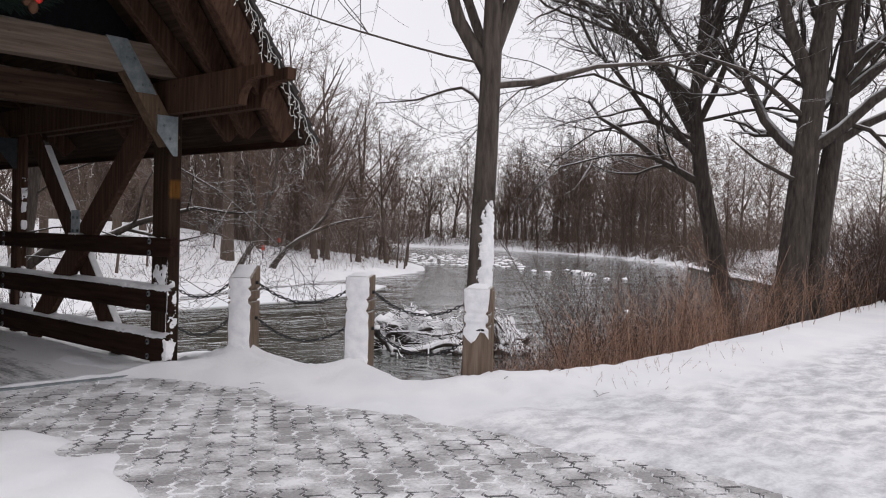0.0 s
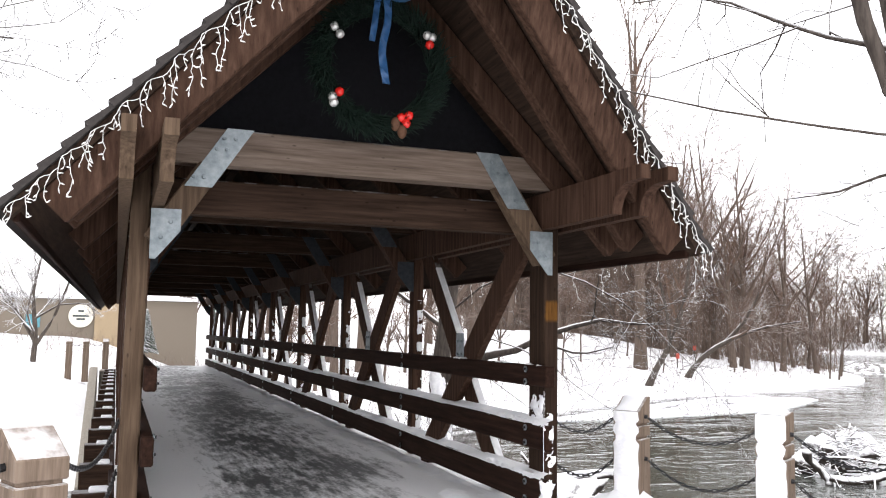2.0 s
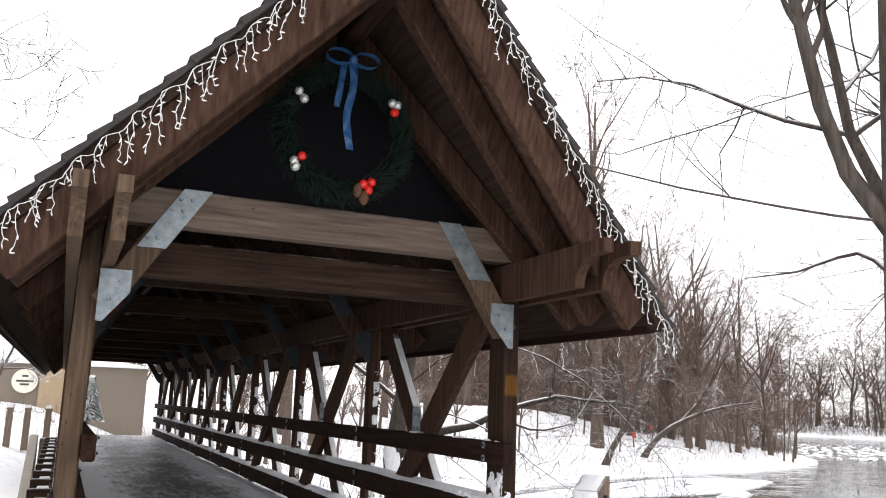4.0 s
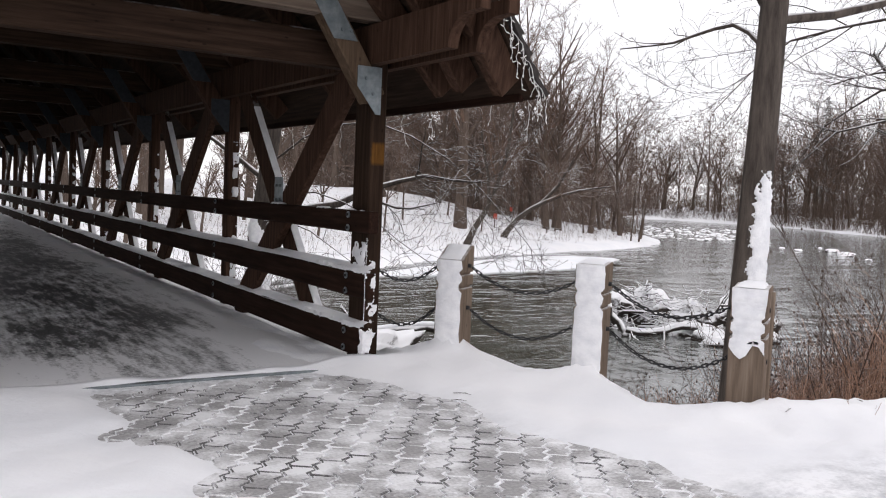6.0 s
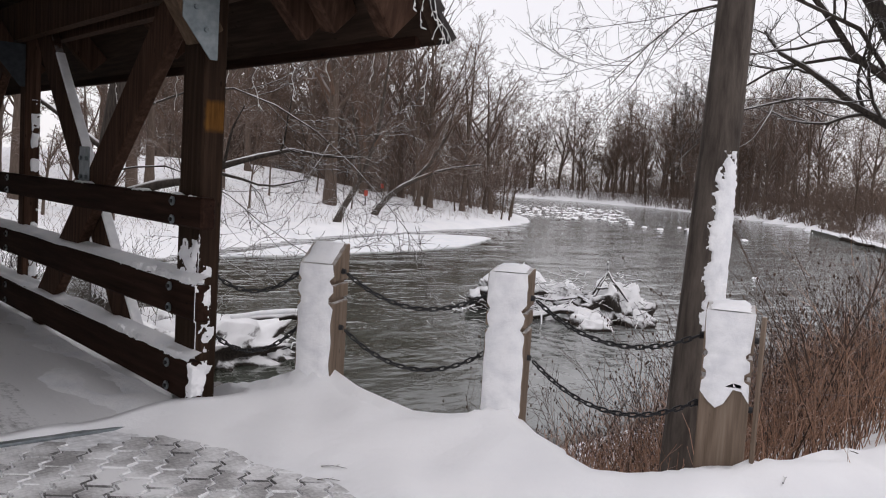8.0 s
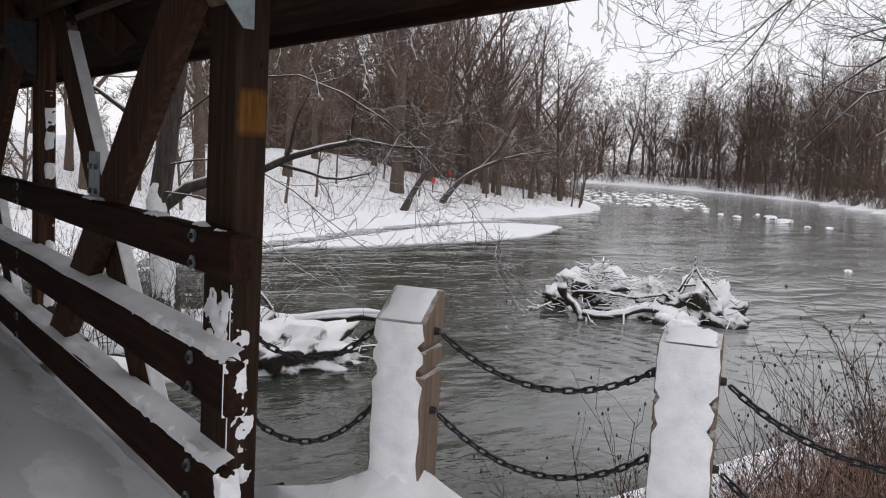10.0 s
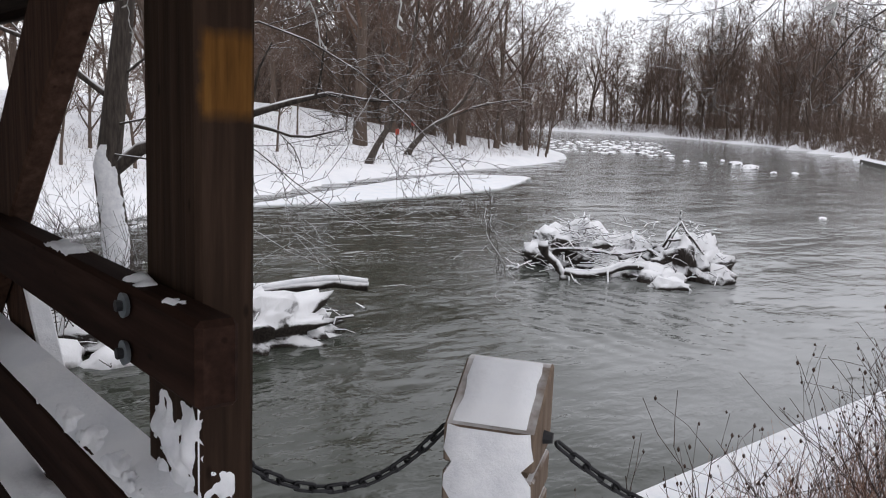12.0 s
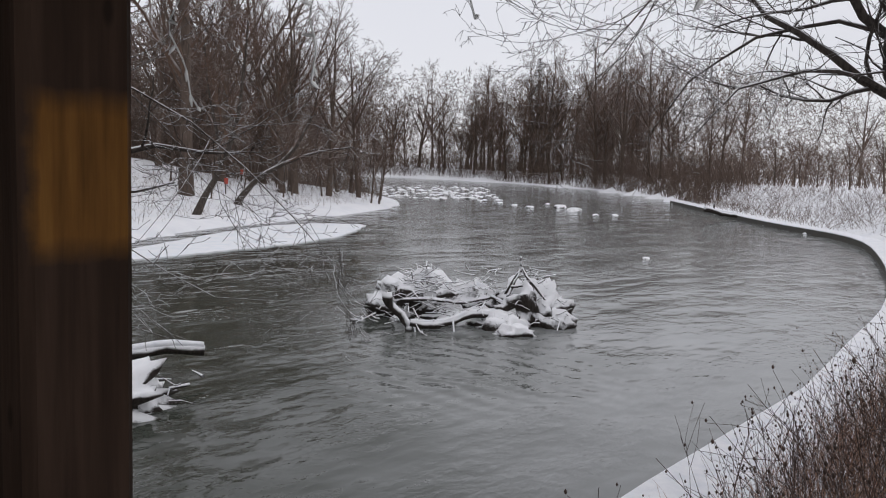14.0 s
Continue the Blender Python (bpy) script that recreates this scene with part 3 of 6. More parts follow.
def rail_ridge(x0, x1, y0, y1, z, seed):
    """Snow blown on to a rail, deeper against the lattice, thin or gone in places."""
    v, f, ys, y = [], [], [], y0
    while y < y1:
        ys.append(y)
        y += 0.035 if y < 6 else 0.12
    m = 8
    for i, y in enumerate(ys):
        for k in range(m + 1):
            u = k / m
            x = x0 + ((x1 if y > 0.03 else -0.136) - x0) * u
            s = 0.30 + 0.5 * u + 0.55 * noise.fractal(Vector((x * 5.0, y * 1.3, seed * 3.1)), 0.8, 2.0, 4)
            h = (0.014 + 0.034 * u) * min(1.0, s * 1.8)
            v.append((x, y, z + max(-0.006, h - (0.012 if k == 0 else 0))))
        if i:
            b = i * (m + 1)
            f += [(b - m - 1 + k, b - m + k, b + k + 1, b + k) for k in range(m)]
    return raw("rail_snow", v, f, M_SNOW, True)


bp("deck", block(mirrored(0.0), 0.0, -0.17, LENGTH + 0.3, -0.10, 0.0, 0.004), M_DECK, None, "wet dark deck under thin patchy snow")
bp("threshold_strip", block(mirrored(-0.3), -0.42, -0.235, -0.172, -0.05, 0.006, 0.003), M_STEEL, None, "worn steel threshold strip")
ev, ef = [], []
for i in range(560):
    y = -0.16 + i * 0.049
    for k in range(8):
        u = k / 7
        x = -0.222 - 0.5 * u
        s = 0.55 - 1.15 * u ** 0.7 + 0.35 * max(0, 1 - y / 1.8) + 0.8 * noise.fractal(Vector((x * 2.2, y * 1.1, 3.0)), 0.8, 2.0, 5)
        ev.append((x, y, 0.03 * max(-0.5, min(1.0, s * 1.6))))
    if i:
        b = i * 8
        ef += [(b - 8 + k, b - 7 + k, b + k + 1, b + k) for k in range(7)]
bp("edge_snow", raw("edge_snow", ev, ef, M_SNOW, True), None, None, "thin line of snow along the deck")
for side in (1, -1):
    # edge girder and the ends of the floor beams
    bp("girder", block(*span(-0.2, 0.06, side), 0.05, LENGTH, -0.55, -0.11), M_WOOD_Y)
    for k in range(16):
        y = 0.55 + k * 1.7
        fb = bp("floor_beam_end", block(*span(0.02, 0.36, side), y - 0.1, y + 0.1, -0.36, -0.06), M_WOOD_X)
        bp("snow_cap", block(*span(0.05, 0.22, side), y - 0.085, y + 0.095, -0.064, -0.025, 0.014), M_SNOW, fb)
    # posts
    for k in range(9):
        y = 0.0 if k == 0 else k * BAY + 0.05
        if k == 0:
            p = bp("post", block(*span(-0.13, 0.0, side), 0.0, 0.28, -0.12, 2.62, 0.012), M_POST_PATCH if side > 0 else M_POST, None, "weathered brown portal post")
        else:
            p = bp("post", block(*span(-0.12, 0.0, side), y - 0.08, y + 0.08, -0.1, 2.62), M_WOOD_Z)
            if side > 0:
                if k < 6:
                    bp("snow_crust", crust_mesh((-0.075, y - 0.081, 0.1), (0.074, 0, 0), (0, 0, 1.7), (0, -0.014, 0), k, 0.04, 10, 110, 0.3), None, p, "wind-packed snow")
    # lattice: one crossed pair of diagonals to each bay
    for k in range(8):
        y0, y1 = k * BAY + (0.35 if k == 0 else 0.2), (k + 1) * BAY - 0.1
        a, b = span(-0.085, -0.005, side)
        xa, xb = (a + b) / 2, (a + b) / 2 - 0.03 * side
        ya, yb = k * BAY + 0.95, k * BAY + 3.2
        rise = bp("diagonal", bar((xa, ya, 0.0), (xa, yb, 2.45), 0.075, 0.26, (1, 0, 0)), M_WOOD_Z, None)
        fall = bp("diagonal", bar((xb - 0.05 * side, k * BAY + 2.9, 0.0), (xb - 0.05 * side, k * BAY + (0.15 if k == 0 else 0.3), 2.45), 0.075, 0.28, (1, 0, 0)), M_WOOD_Z, None)
        if side > 0:
            # snow driven on to the faces that look up and to the weather
            m0 = Vector((xa, ya, 0.0)).lerp(Vector((xa, yb, 2.45)), 0.04)
            m1 = Vector((xa, ya, 0.0)).lerp(Vector((xa, yb, 2.45)), 0.84)
            off = Vector((0, -0.13, 0.119))
            bp("snow_crust", bar(m0 + off * 0.76, m1 + off * 0.76, 0.07, 0.02, (1, 0, 0), 0.006), M_CRUST, rise)
        my = k * BAY + 1.75
        plate = bp("gusset_plate", bar((span(-0.17, -0.163, side)[0], my, 1.0), (span(-0.17, -0.163, side)[0], my, 1.42), 0.006, 0.2, (1, 0, 0), 0.002), M_STEEL, None, "bolted steel gusset plate")
        for i in range(3):
            for j in (-1, 1):
                bm = bmesh.new()
                bmesh.ops.create_cone(bm, segments=6, radius1=0.018, radius2=0.014, depth=0.02, cap_ends=True, matrix=Matrix.Translation((span(-0.18, -0.166, side)[0], my + j * 0.05, 1.08 + i * 0.13)) @ Matrix.Rotation(radians(90), 4, "Y"))
                bp("bolt", bm, M_STEEL, plate)
    # rails on the inner side
    for nm, z0, z1, front in (("kick_rail", 0.05, 0.27, -0.12), ("middle_rail", 0.50, 0.70, -0.18), ("top_rail", 1.0, 1.17, -0.2)):
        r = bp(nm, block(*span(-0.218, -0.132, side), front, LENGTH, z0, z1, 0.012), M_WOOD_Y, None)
        if nm != "top_rail" and side > 0:
            bp("rail_snow", rail_ridge(-0.214, -0.10, -0.16 if nm == "middle_rail" else -0.1, LENGTH - 0.2, z1, 4 if nm == "kick_rail" else 7), None, r, "soft ridge of blown snow")
        if nm == "top_rail" and side > 0:
            for y, ln in ((-0.06, 0.07), (0.13, 0.12), (0.6, 0.2), (1.5, 0.4)):
                bp("rail_snow", crust_mesh((-0.212, y, z1 + 0.001), (0.07, 0, 0), (0, ln, 0), (0, 0, 0.012), int(y * 50), 0.35, 10, 12, 0.5), None, r)
        for k in range(9):
            y = 0.14 if k == 0 else k * BAY + 0.05
            for dz in (0.2, 0.8):
                bm = bmesh.new()
                xx = span(-0.233, -0.218, side)[0] if side > 0 else span(-0.233, -0.218, side)[1]
                bmesh.ops.create_cone(bm, segments=14, radius1=0.027, radius2=0.024, depth=0.01, cap_ends=True, matrix=Matrix.Translation((xx + 0.004 * side, y, z0 + (z1 - z0) * dz)) @ Matrix.Rotation(radians(90), 4, "Y"))
                if k < 3:
                    nut = bmesh.new()
                    bmesh.ops.create_cone(nut, segments=6, radius1=0.013, radius2=0.011, depth=0.02, cap_ends=True, matrix=Matrix.Translation((xx - 0.004 * side, y, z0 + (z1 - z0) * dz)) @ Matrix.Rotation(radians(90), 4, "Y"))
                    bp("nut", nut, M_CHAIN, r, "dark hexagonal nut")
                bp("bolt_washer", bm, M_STEEL, r, "round bolt washer")
    # doubled wall plate with scrolled ends, sandwiching the posts
    for a, b in ((-0.215, -0.135), (0.005, 0.085)):
        arc = [(-1.40 + 0.22 * math.cos(t), 2.27 + 0.0 + 0.2 * math.sin(t)) for t in np.linspace(radians(0), radians(90), 8)]
        outline = [(LENGTH + 1.2, 2.27), (-1.18, 2.27)] + arc[1:] + [(-1.53, 2.47), (-1.53, 2.565), (LENGTH + 1.2, 2.565)]
        # east plates: shade further inside is put into the darker timber
        bp("wall_plate", extruded(outline, "x", *span(a, b, side)), M_WOOD_Z if side > 0 else M_POST, None, "timber wall plate with scrolled end")
    # soffit board under the eaves
    bp("eaves_board", block(*span(0.60, 0.64, side), -0.9, LENGTH + 1, 2.02, 2.24), M_WOOD_Y)

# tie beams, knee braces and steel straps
# straps behind the portal: the shade inside is put into this darker steel
M_STRAP = plain("shaded_strap_steel", (0.035, 0.04, 0.045), 0.7, 0.3)
def bolts(parent, places, y):
    for x, z in places:
        bm = bmesh.new()
        bmesh.ops.create_cone(bm, segments=8, radius1=0.016, radius2=0.011, depth=0.016, cap_ends=True, matrix=Matrix.Translation((x, y, z)) @ Matrix.Rotation(radians(90), 4, "X"))
        bp("bolt", bm, M_STEEL, parent)


for k in range(9):
    y = -0.13 if k == 0 else k * BAY - 0.03
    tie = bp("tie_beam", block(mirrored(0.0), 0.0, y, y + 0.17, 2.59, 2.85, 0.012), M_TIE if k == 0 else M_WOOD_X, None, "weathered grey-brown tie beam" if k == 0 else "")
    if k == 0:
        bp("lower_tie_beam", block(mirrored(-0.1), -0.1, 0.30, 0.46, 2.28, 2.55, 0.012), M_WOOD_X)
    for side in (1, -1):
        def sx(x):
            return x if side > 0 else mirrored(x)
        top, low = Vector((sx(-0.66), y + 0.08, 2.80)), Vector((sx(-0.16), y + 0.08, 2.02))
        br = bp("knee_brace", bar(low, top, 0.15, 0.17, (0, 1, 0)), M_WOOD_Z if k else M_POST)
        up = [(sx(-0.81), 2.855), (sx(-0.62), 2.855), (sx(-0.34), 2.42), (sx(-0.53), 2.42)]
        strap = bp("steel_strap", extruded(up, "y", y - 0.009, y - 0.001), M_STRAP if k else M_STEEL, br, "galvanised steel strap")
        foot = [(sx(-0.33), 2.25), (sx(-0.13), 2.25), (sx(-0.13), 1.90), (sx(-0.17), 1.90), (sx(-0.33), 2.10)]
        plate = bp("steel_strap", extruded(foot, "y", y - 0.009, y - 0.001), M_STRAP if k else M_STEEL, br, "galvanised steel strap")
        if k == 0:
            bolts(br, [(sx(-0.68), 2.78), (sx(-0.60), 2.78), (sx(-0.62), 2.70), (sx(-0.55), 2.70), (sx(-0.47), 2.49), (sx(-0.40), 2.49), (sx(-0.26), 2.16), (sx(-0.20), 2.05)], y - 0.014)

# roof: prow-shaped gable, rafters, boards and shingle courses
EAVE_X, EAVE_Z, EAVE_Y = 0.72, 2.10, -1.0
APEX_Z, APEX_Y = 4.55, -1.85


def roof_point(f, side, y=None, lift=0.0):
    """f is 0 at the eaves and 1 at the ridge; the front edge leans forward to the ridge."""
    x = EAVE_X + (MID - EAVE_X) * f
    z = EAVE_Z + (APEX_Z - EAVE_Z) * f
    n = Vector((APEX_Z - EAVE_Z, 0, EAVE_X - MID)).normalized() * lift
    x, z = x + n.x, z + n.z
    yy = EAVE_Y + (APEX_Y - EAVE_Y) * f if y is None else y
    return Vector((x if side > 0 else mirrored(x), yy, z))


for side in (1, -1):
    back = LENGTH + 1.0
    vs = [roof_point(0, side, None, -0.10), roof_point(1, side, None, -0.10), roof_point(1, side, back, -0.10), roof_point(0, side, back, -0.10),
          roof_point(0, side, None, -0.04), roof_point(1, side, None, -0.04), roof_point(1, side, back, -0.04), roof_point(0, side, back, -0.04)]
    fs = [(0, 1, 2, 3), (4, 7, 6, 5), (0, 4, 5, 1), (1, 5, 6, 2), (2, 6, 7, 3), (3, 7, 4, 0)]
    roof = bp("roof_deck", raw("roof_deck", vs, fs, M_SHEATH), None, None, "dark roof boarding")
    n = 20
    for i in range(n):
        f0, f1 = i / n - 0.012, (i + 1) / n + 0.02
        jog = random.uniform(-0.02, 0.02)
        fr0, fr1 = roof_point(max(f0, 0), side).y - 0.05 + jog, roof_point(min(f1, 1), side).y - 0.05 + jog
        q = [roof_point(f0, side, fr0, 0.015), roof_point(f1, side, fr1, -0.03), roof_point(f1, side, back, -0.03), roof_point(f0, side, back, 0.015)]
        q2 = [roof_point(f0, side, fr0, -0.035), roof_point(f1, side, fr1, -0.038), roof_point(f1, side, back, -0.038), roof_point(f0, side, back, -0.035)]
        bp("shingle_course", raw("shingle_course", q2 + q, fs, M_SHINGLE), None, roof)
    # rafters: the barge pair follow the prow, the others stand square
    bp("barge_rafter", bar(roof_point(0.06, side, None, -0.21) + Vector((0, 0.08, 0)), roof_point(1, side, None, -0.21) + Vector((0, 0.08, 0)), 0.10, 0.22, (0, 1, 0.0)), M_WOOD_Z, None, "brown barge rafter")
    bp("rafter", bar(roof_point(0.08, side, EAVE_Y + 0.48, -0.21), roof_point(1, side, APEX_Y + 0.55, -0.21), 0.11, 0.2, (0, 1, 0)), M_WOOD_Z)
    for k in range(18):
        y = -0.2 + k * 1.7
        bp("rafter", bar(roof_point(0.07, side, y, -0.20), roof_point(1, side, y, -0.20), 0.10, 0.18, (0, 1, 0)), M_WOOD_Z)
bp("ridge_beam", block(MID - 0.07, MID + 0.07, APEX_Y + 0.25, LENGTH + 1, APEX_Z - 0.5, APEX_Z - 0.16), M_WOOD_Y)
# an added dark sheet stands for the shaded roof space behind the wreath
bp("gable_shade_panel", extruded([(mirrored(0.1), 2.82), (0.1, 2.82), (MID + 0.25, 4.2), (MID - 0.25, 4.2)], "y", 0.35, 0.39), M_GABLE, None, "dark panel for the shade inside the gable")

# the stone-faced abutments that carry the bridge
tagged(new("abutment_wall", raw("abutment_wall", *[(lambda bm: ([v.co[:] for v in bm.verts], [[v.index for v in f.verts] for f in bm.faces]))(block(-3.7, 0.25, 0.02, 0.6, -4.2, -0.13, 0))][0], M_CONCRETE)), "concrete bridge abutment", "wall", kind="structure")
tagged(new("abutment_wall", raw("abutment_wall", *[(lambda bm: ([v.co[:] for v in bm.verts], [[v.index for v in f.verts] for f in bm.faces]))(block(-3.9, 0.4, LENGTH - 0.9, LENGTH + 0.28, -4.2, -0.13, 0))][0], M_CONCRETE)), "concrete bridge abutment", "wall", kind="structure")


# ---- bollards and chains ----
def bollard(pos, turn, tall, crust=True, slope=0.12, bare=-0.05):
    """Square timber bollard with a sloping top and two grooves; the slope faces -y of its own."""
    e = thing("bollard", "square timber chain bollard plastered with wind-blown snow" if crust else "square weathered timber bollard with sloping top", "bollard", (*pos, 0), "bollards by the bridge")
    w = 0.115

    def bb(nm, bm, mat, label=""):
        return part(nm, bm, mat, e, label)
    lower = block(-w, w, -w, w, -0.7, tall - 0.34, 0.006)
    ring1 = block(-w + 0.02, w - 0.02, -w + 0.02, w - 0.02, tall - 0.345, tall - 0.315, 0)
    band = block(-w, w, -w, w, tall - 0.32, tall - 0.235, 0.006)
    ring2 = block(-w + 0.02, w - 0.02, -w + 0.02, w - 0.02, tall - 0.24, tall - 0.21, 0)
    cap = extruded([(-w, tall - 0.215), (w, tall - 0.215), (w, tall), (w - 0.03, tall), (-w, tall - slope)], "x", -w, w, 0.006)
    bb("post", joined(lower, ring1, band, ring2, cap), M_BOLLARD)
    if crust:
        # ragged sheet of packed snow on the weather face and on the slope
        g = random.Random(int(tall * 1000))
        z = bare
        vs, fs = [], []
        rows = 26
        for i in range(rows + 1):
            zz = z + (tall - slope + 0.006 - z) * i / rows
            groove = tall - 0.345 < zz < tall - 0.31 or tall - 0.24 < zz < tall - 0.205
            cut = 0.022 * abs(noise.noise(Vector((zz * 7.0, tall * 20, 0)))) if not groove else 0.03
            th = 0.014 + 0.006 * g.random() + 0.05 * max(0, 1 - zz / 0.2) ** 2
            for k in range(7):
                u = -1 + 2 * k / 6
                edge = (w - 0.002) - (cut if u > 0 else cut * 0.7)
                vs.append((u * edge, -w - (th if 0 < k < 6 else 0.003) * (0.6 if groove else 1), zz + (0.10 * noise.noise(Vector((u * 2.3, 4.0, tall * 9))) if bare > 0 and i < 3 else 0)))
        for i in range(rows):
            for k in range(6):
                a = i * 7 + k
                fs.append((a, a + 1, a + 8, a + 7))
        bb("snow_crust", raw("snow_crust", vs, fs, M_CRUST, True), None, "packed snow on the weather side")
        vs, fs = [], []
        for i in range(7):
            for k in range(7):
                u, t = -1 + 2 * k / 6, i / 6
                rim = 0.004 if i in (0, 6) or k in (0, 6) else 0.016 + 0.006 * g.random()
                wob = 0.012 * (g.random() - 0.5)
                yy = -w + 0.008 + (2 * w - 0.04) * t
                vs.append((u * (w - 0.024) + wob, yy, tall - slope + slope * min(1, (yy + w) / (2 * w - 0.03)) + rim * (1.3 if slope < 0.05 else 1) + 0.002))
        for i in range(6):
            for k in range(6):
                a = i * 7 + k
                fs.append((a, a + 1, a + 8, a + 7))
        bb("snow_cap", raw("snow_cap", vs, fs, M_SNOW, True), None, "snow on the sloping top")
    for zz in (tall - 0.16, tall - 0.50):
        for sx in (-1, 1):
            bm = bmesh.new()
            bmesh.ops.create_cone(bm, segments=8, radius1=0.02, radius2=0.014, depth=0.03, cap_ends=True, matrix=Matrix.Translation((sx * (w + 0.008), 0, zz)) @ Matrix.Rotation(radians(90), 4, "Y"))
            bb("eye_bolt", bm, M_CHAIN)
    e.rotation_euler = (0, 0, radians(turn))
    return e


def side_point(pos, turn, tall, sx, dz):
    c, s = math.cos(radians(turn)), math.sin(radians(turn))
    return (pos[0] + sx * 0.135 * c, pos[1] + sx * 0.135 * s, tall - dz)


def link_mesh():
    v, f = [], []
    n, m = 12, 5
    for i in range(n):
        a = 2 * math.pi * i / n
        cx, cy = 0.0105 * math.cos(a), 0.0105 * math.sin(a)
        cx += 0.017 * (1 if math.cos(a) > 0 else -1)
        d = Vector((math.cos(a), math.sin(a), 0))
        for k in range(m):
            b = 2 * math.pi * k / m
            v.append((cx + d.x * 0.0052 * math.cos(b), cy + d.y * 0.0052 * math.cos(b), 0.0052 * math.sin(b)))
    for i in range(n):
        for k in range(m):
            f.append((i * m + k, ((i + 1) % n) * m + k, ((i + 1) % n) * m + (k + 1) % m, i * m + (k + 1) % m))
    return raw("link", v, f, M_CHAIN, True)


LINK = link_mesh()


def chain(a, b, sag):
    a, b = Vector(a), Vector(b)
    e = thing("chain", "black iron chain hanging between posts", "chain", tuple(a), "chains by the bridge")
    pts = []
    for i in range(201):
        t = i / 200
        p = a.lerp(b, t)
        p.z -= sag * 4 * t * (1 - t)
        pts.append(p)
    pitch, run, last, k = 0.043, 0.0, pts[0], 0
    for p, q in zip(pts, pts[1:]):
        run += (q - p).length
        if run >= pitch:
            run -= pitch
            d = (q - p).normalized()
            o = part("link", LINK, None, e)
            o.matrix_parent_inverse = Matrix.Translation(-a)
            rot = d.to_track_quat("X", "Z").to_matrix().to_4x4()
            o.matrix_basis = Matrix.Translation(q) @ rot @ Matrix.Rotation(radians(90 if k % 2 else 12), 4, "X")
            k += 1
    return e


for (pos, turn, tall), (slope, bare) in zip(BOLLARDS, ((0.12, -0.05), (0.02, -0.05), (0.02, 0.40))):
    bollard(pos, turn, tall, True, slope, bare)
for dz, sag in ((0.16, 0.15), (0.50, 0.17)):
    B = BOLLARDS
    chain((-0.0, 0.2, 0.93 - dz), side_point(*B[0], -1, dz), sag)
    chain(side_point(*B[0], 1, dz), side_point(*B[1], -1, dz), sag)
    chain(side_point(*B[1], 1, dz), side_point(*B[2], -1, dz), sag)
LEFT_BOLLARD = ((-3.73, -2.1), 25, 0.98)
bollard(*LEFT_BOLLARD, crust=False)
for dz, sag in ((0.16, 0.14), (0.50, 0.15)):
    chain(side_point(*LEFT_BOLLARD, 1, dz), (mirrored(0.0) - 0.01, 0.1, 0.95 - dz), sag)
    chain((-5.4, -3.2, 0.95 - dz), side_point(*LEFT_BOLLARD, -1, dz), sag)
bollard((-5.5, -3.25), 40, 0.98, crust=False)
bm = block(1.51, 1.53, -2.47, -2.45, -0.3, 0.80, 0.003)
stake = thing("marker_stake", "thin weathered wooden stake beside a bollard", "stake", (1.52, -2.46, 0))
o = part("stake", bm, M_BOLLARD, stake)
o.matrix_parent_inverse = Matrix.Translation((-1.52, 2.46, 0))


# ---- bare trees ----
def tubes(P, R, sides):
    """Vertex and face arrays of tapered tubes; P is (count, points, 3), R is (count, points)."""
    B, m, _ = P.shape
    T = np.empty_like(P)
    T[:, 1:-1] = P[:, 2:] - P[:, :-2]
    T[:, 0], T[:, -1] = P[:, 1] - P[:, 0], P[:, -1] - P[:, -2]
    T /= np.linalg.norm(T, axis=2, keepdims=True) + 1e-9
    ref = np.where(np.abs(T[..., 2:3]) > 0.92, np.array([1.0, 0, 0]), np.array([0.0, 0, 1.0]))
    U = np.cross(T, ref)
    U /= np.linalg.norm(U, axis=2, keepdims=True) + 1e-9
    V = np.cross(T, U)
    a = np.arange(sides) * 2 * math.pi / sides
    ring = P[:, :, None, :] + R[:, :, None, None] * (np.cos(a)[None, None, :, None] * U[:, :, None, :] + np.sin(a)[None, None, :, None] * V[:, :, None, :])
    verts = ring.reshape(-1, 3)
    i = np.arange(B * m * sides).reshape(B, m, sides)
    j = np.roll(i, -1, axis=2)
    faces = np.stack([i[:, :-1], j[:, :-1], j[:, 1:], i[:, 1:]], -1).reshape(-1, 4)
    return verts, faces


def array_mesh(name, pieces, mat):
    vs, fs, n = [], [], 0
    for v, f in pieces:
        vs.append(v)
        fs.append(f + n)
        n += len(v)
    v, f = np.concatenate(vs).astype(np.float32), np.concatenate(fs).astype(np.int32)
    m = bpy.data.meshes.new(name)
    m.vertices.add(len(v))
    m.vertices.foreach_set("co", v.ravel())
    m.loops.add(f.size)
    m.loops.foreach_set("vertex_index", f.ravel())
    m.polygons.add(len(f))
    m.polygons.foreach_set("loop_start", np.arange(0, f.size, 4, dtype=np.int32))
    m.polygons.foreach_set("use_smooth", np.ones(len(f), dtype=bool))
    m.update(calc_edges=True)
    m.materials.append(mat)
    return m


def resample(pts, n):
    p = np.array(pts, float)
    d = np.concatenate([[0], np.cumsum(np.linalg.norm(np.diff(p, axis=0), axis=1))])
    t = np.linspace(0, d[-1], n)
    return np.stack([np.interp(t, d, p[:, k]) for k in range(3)], 1)


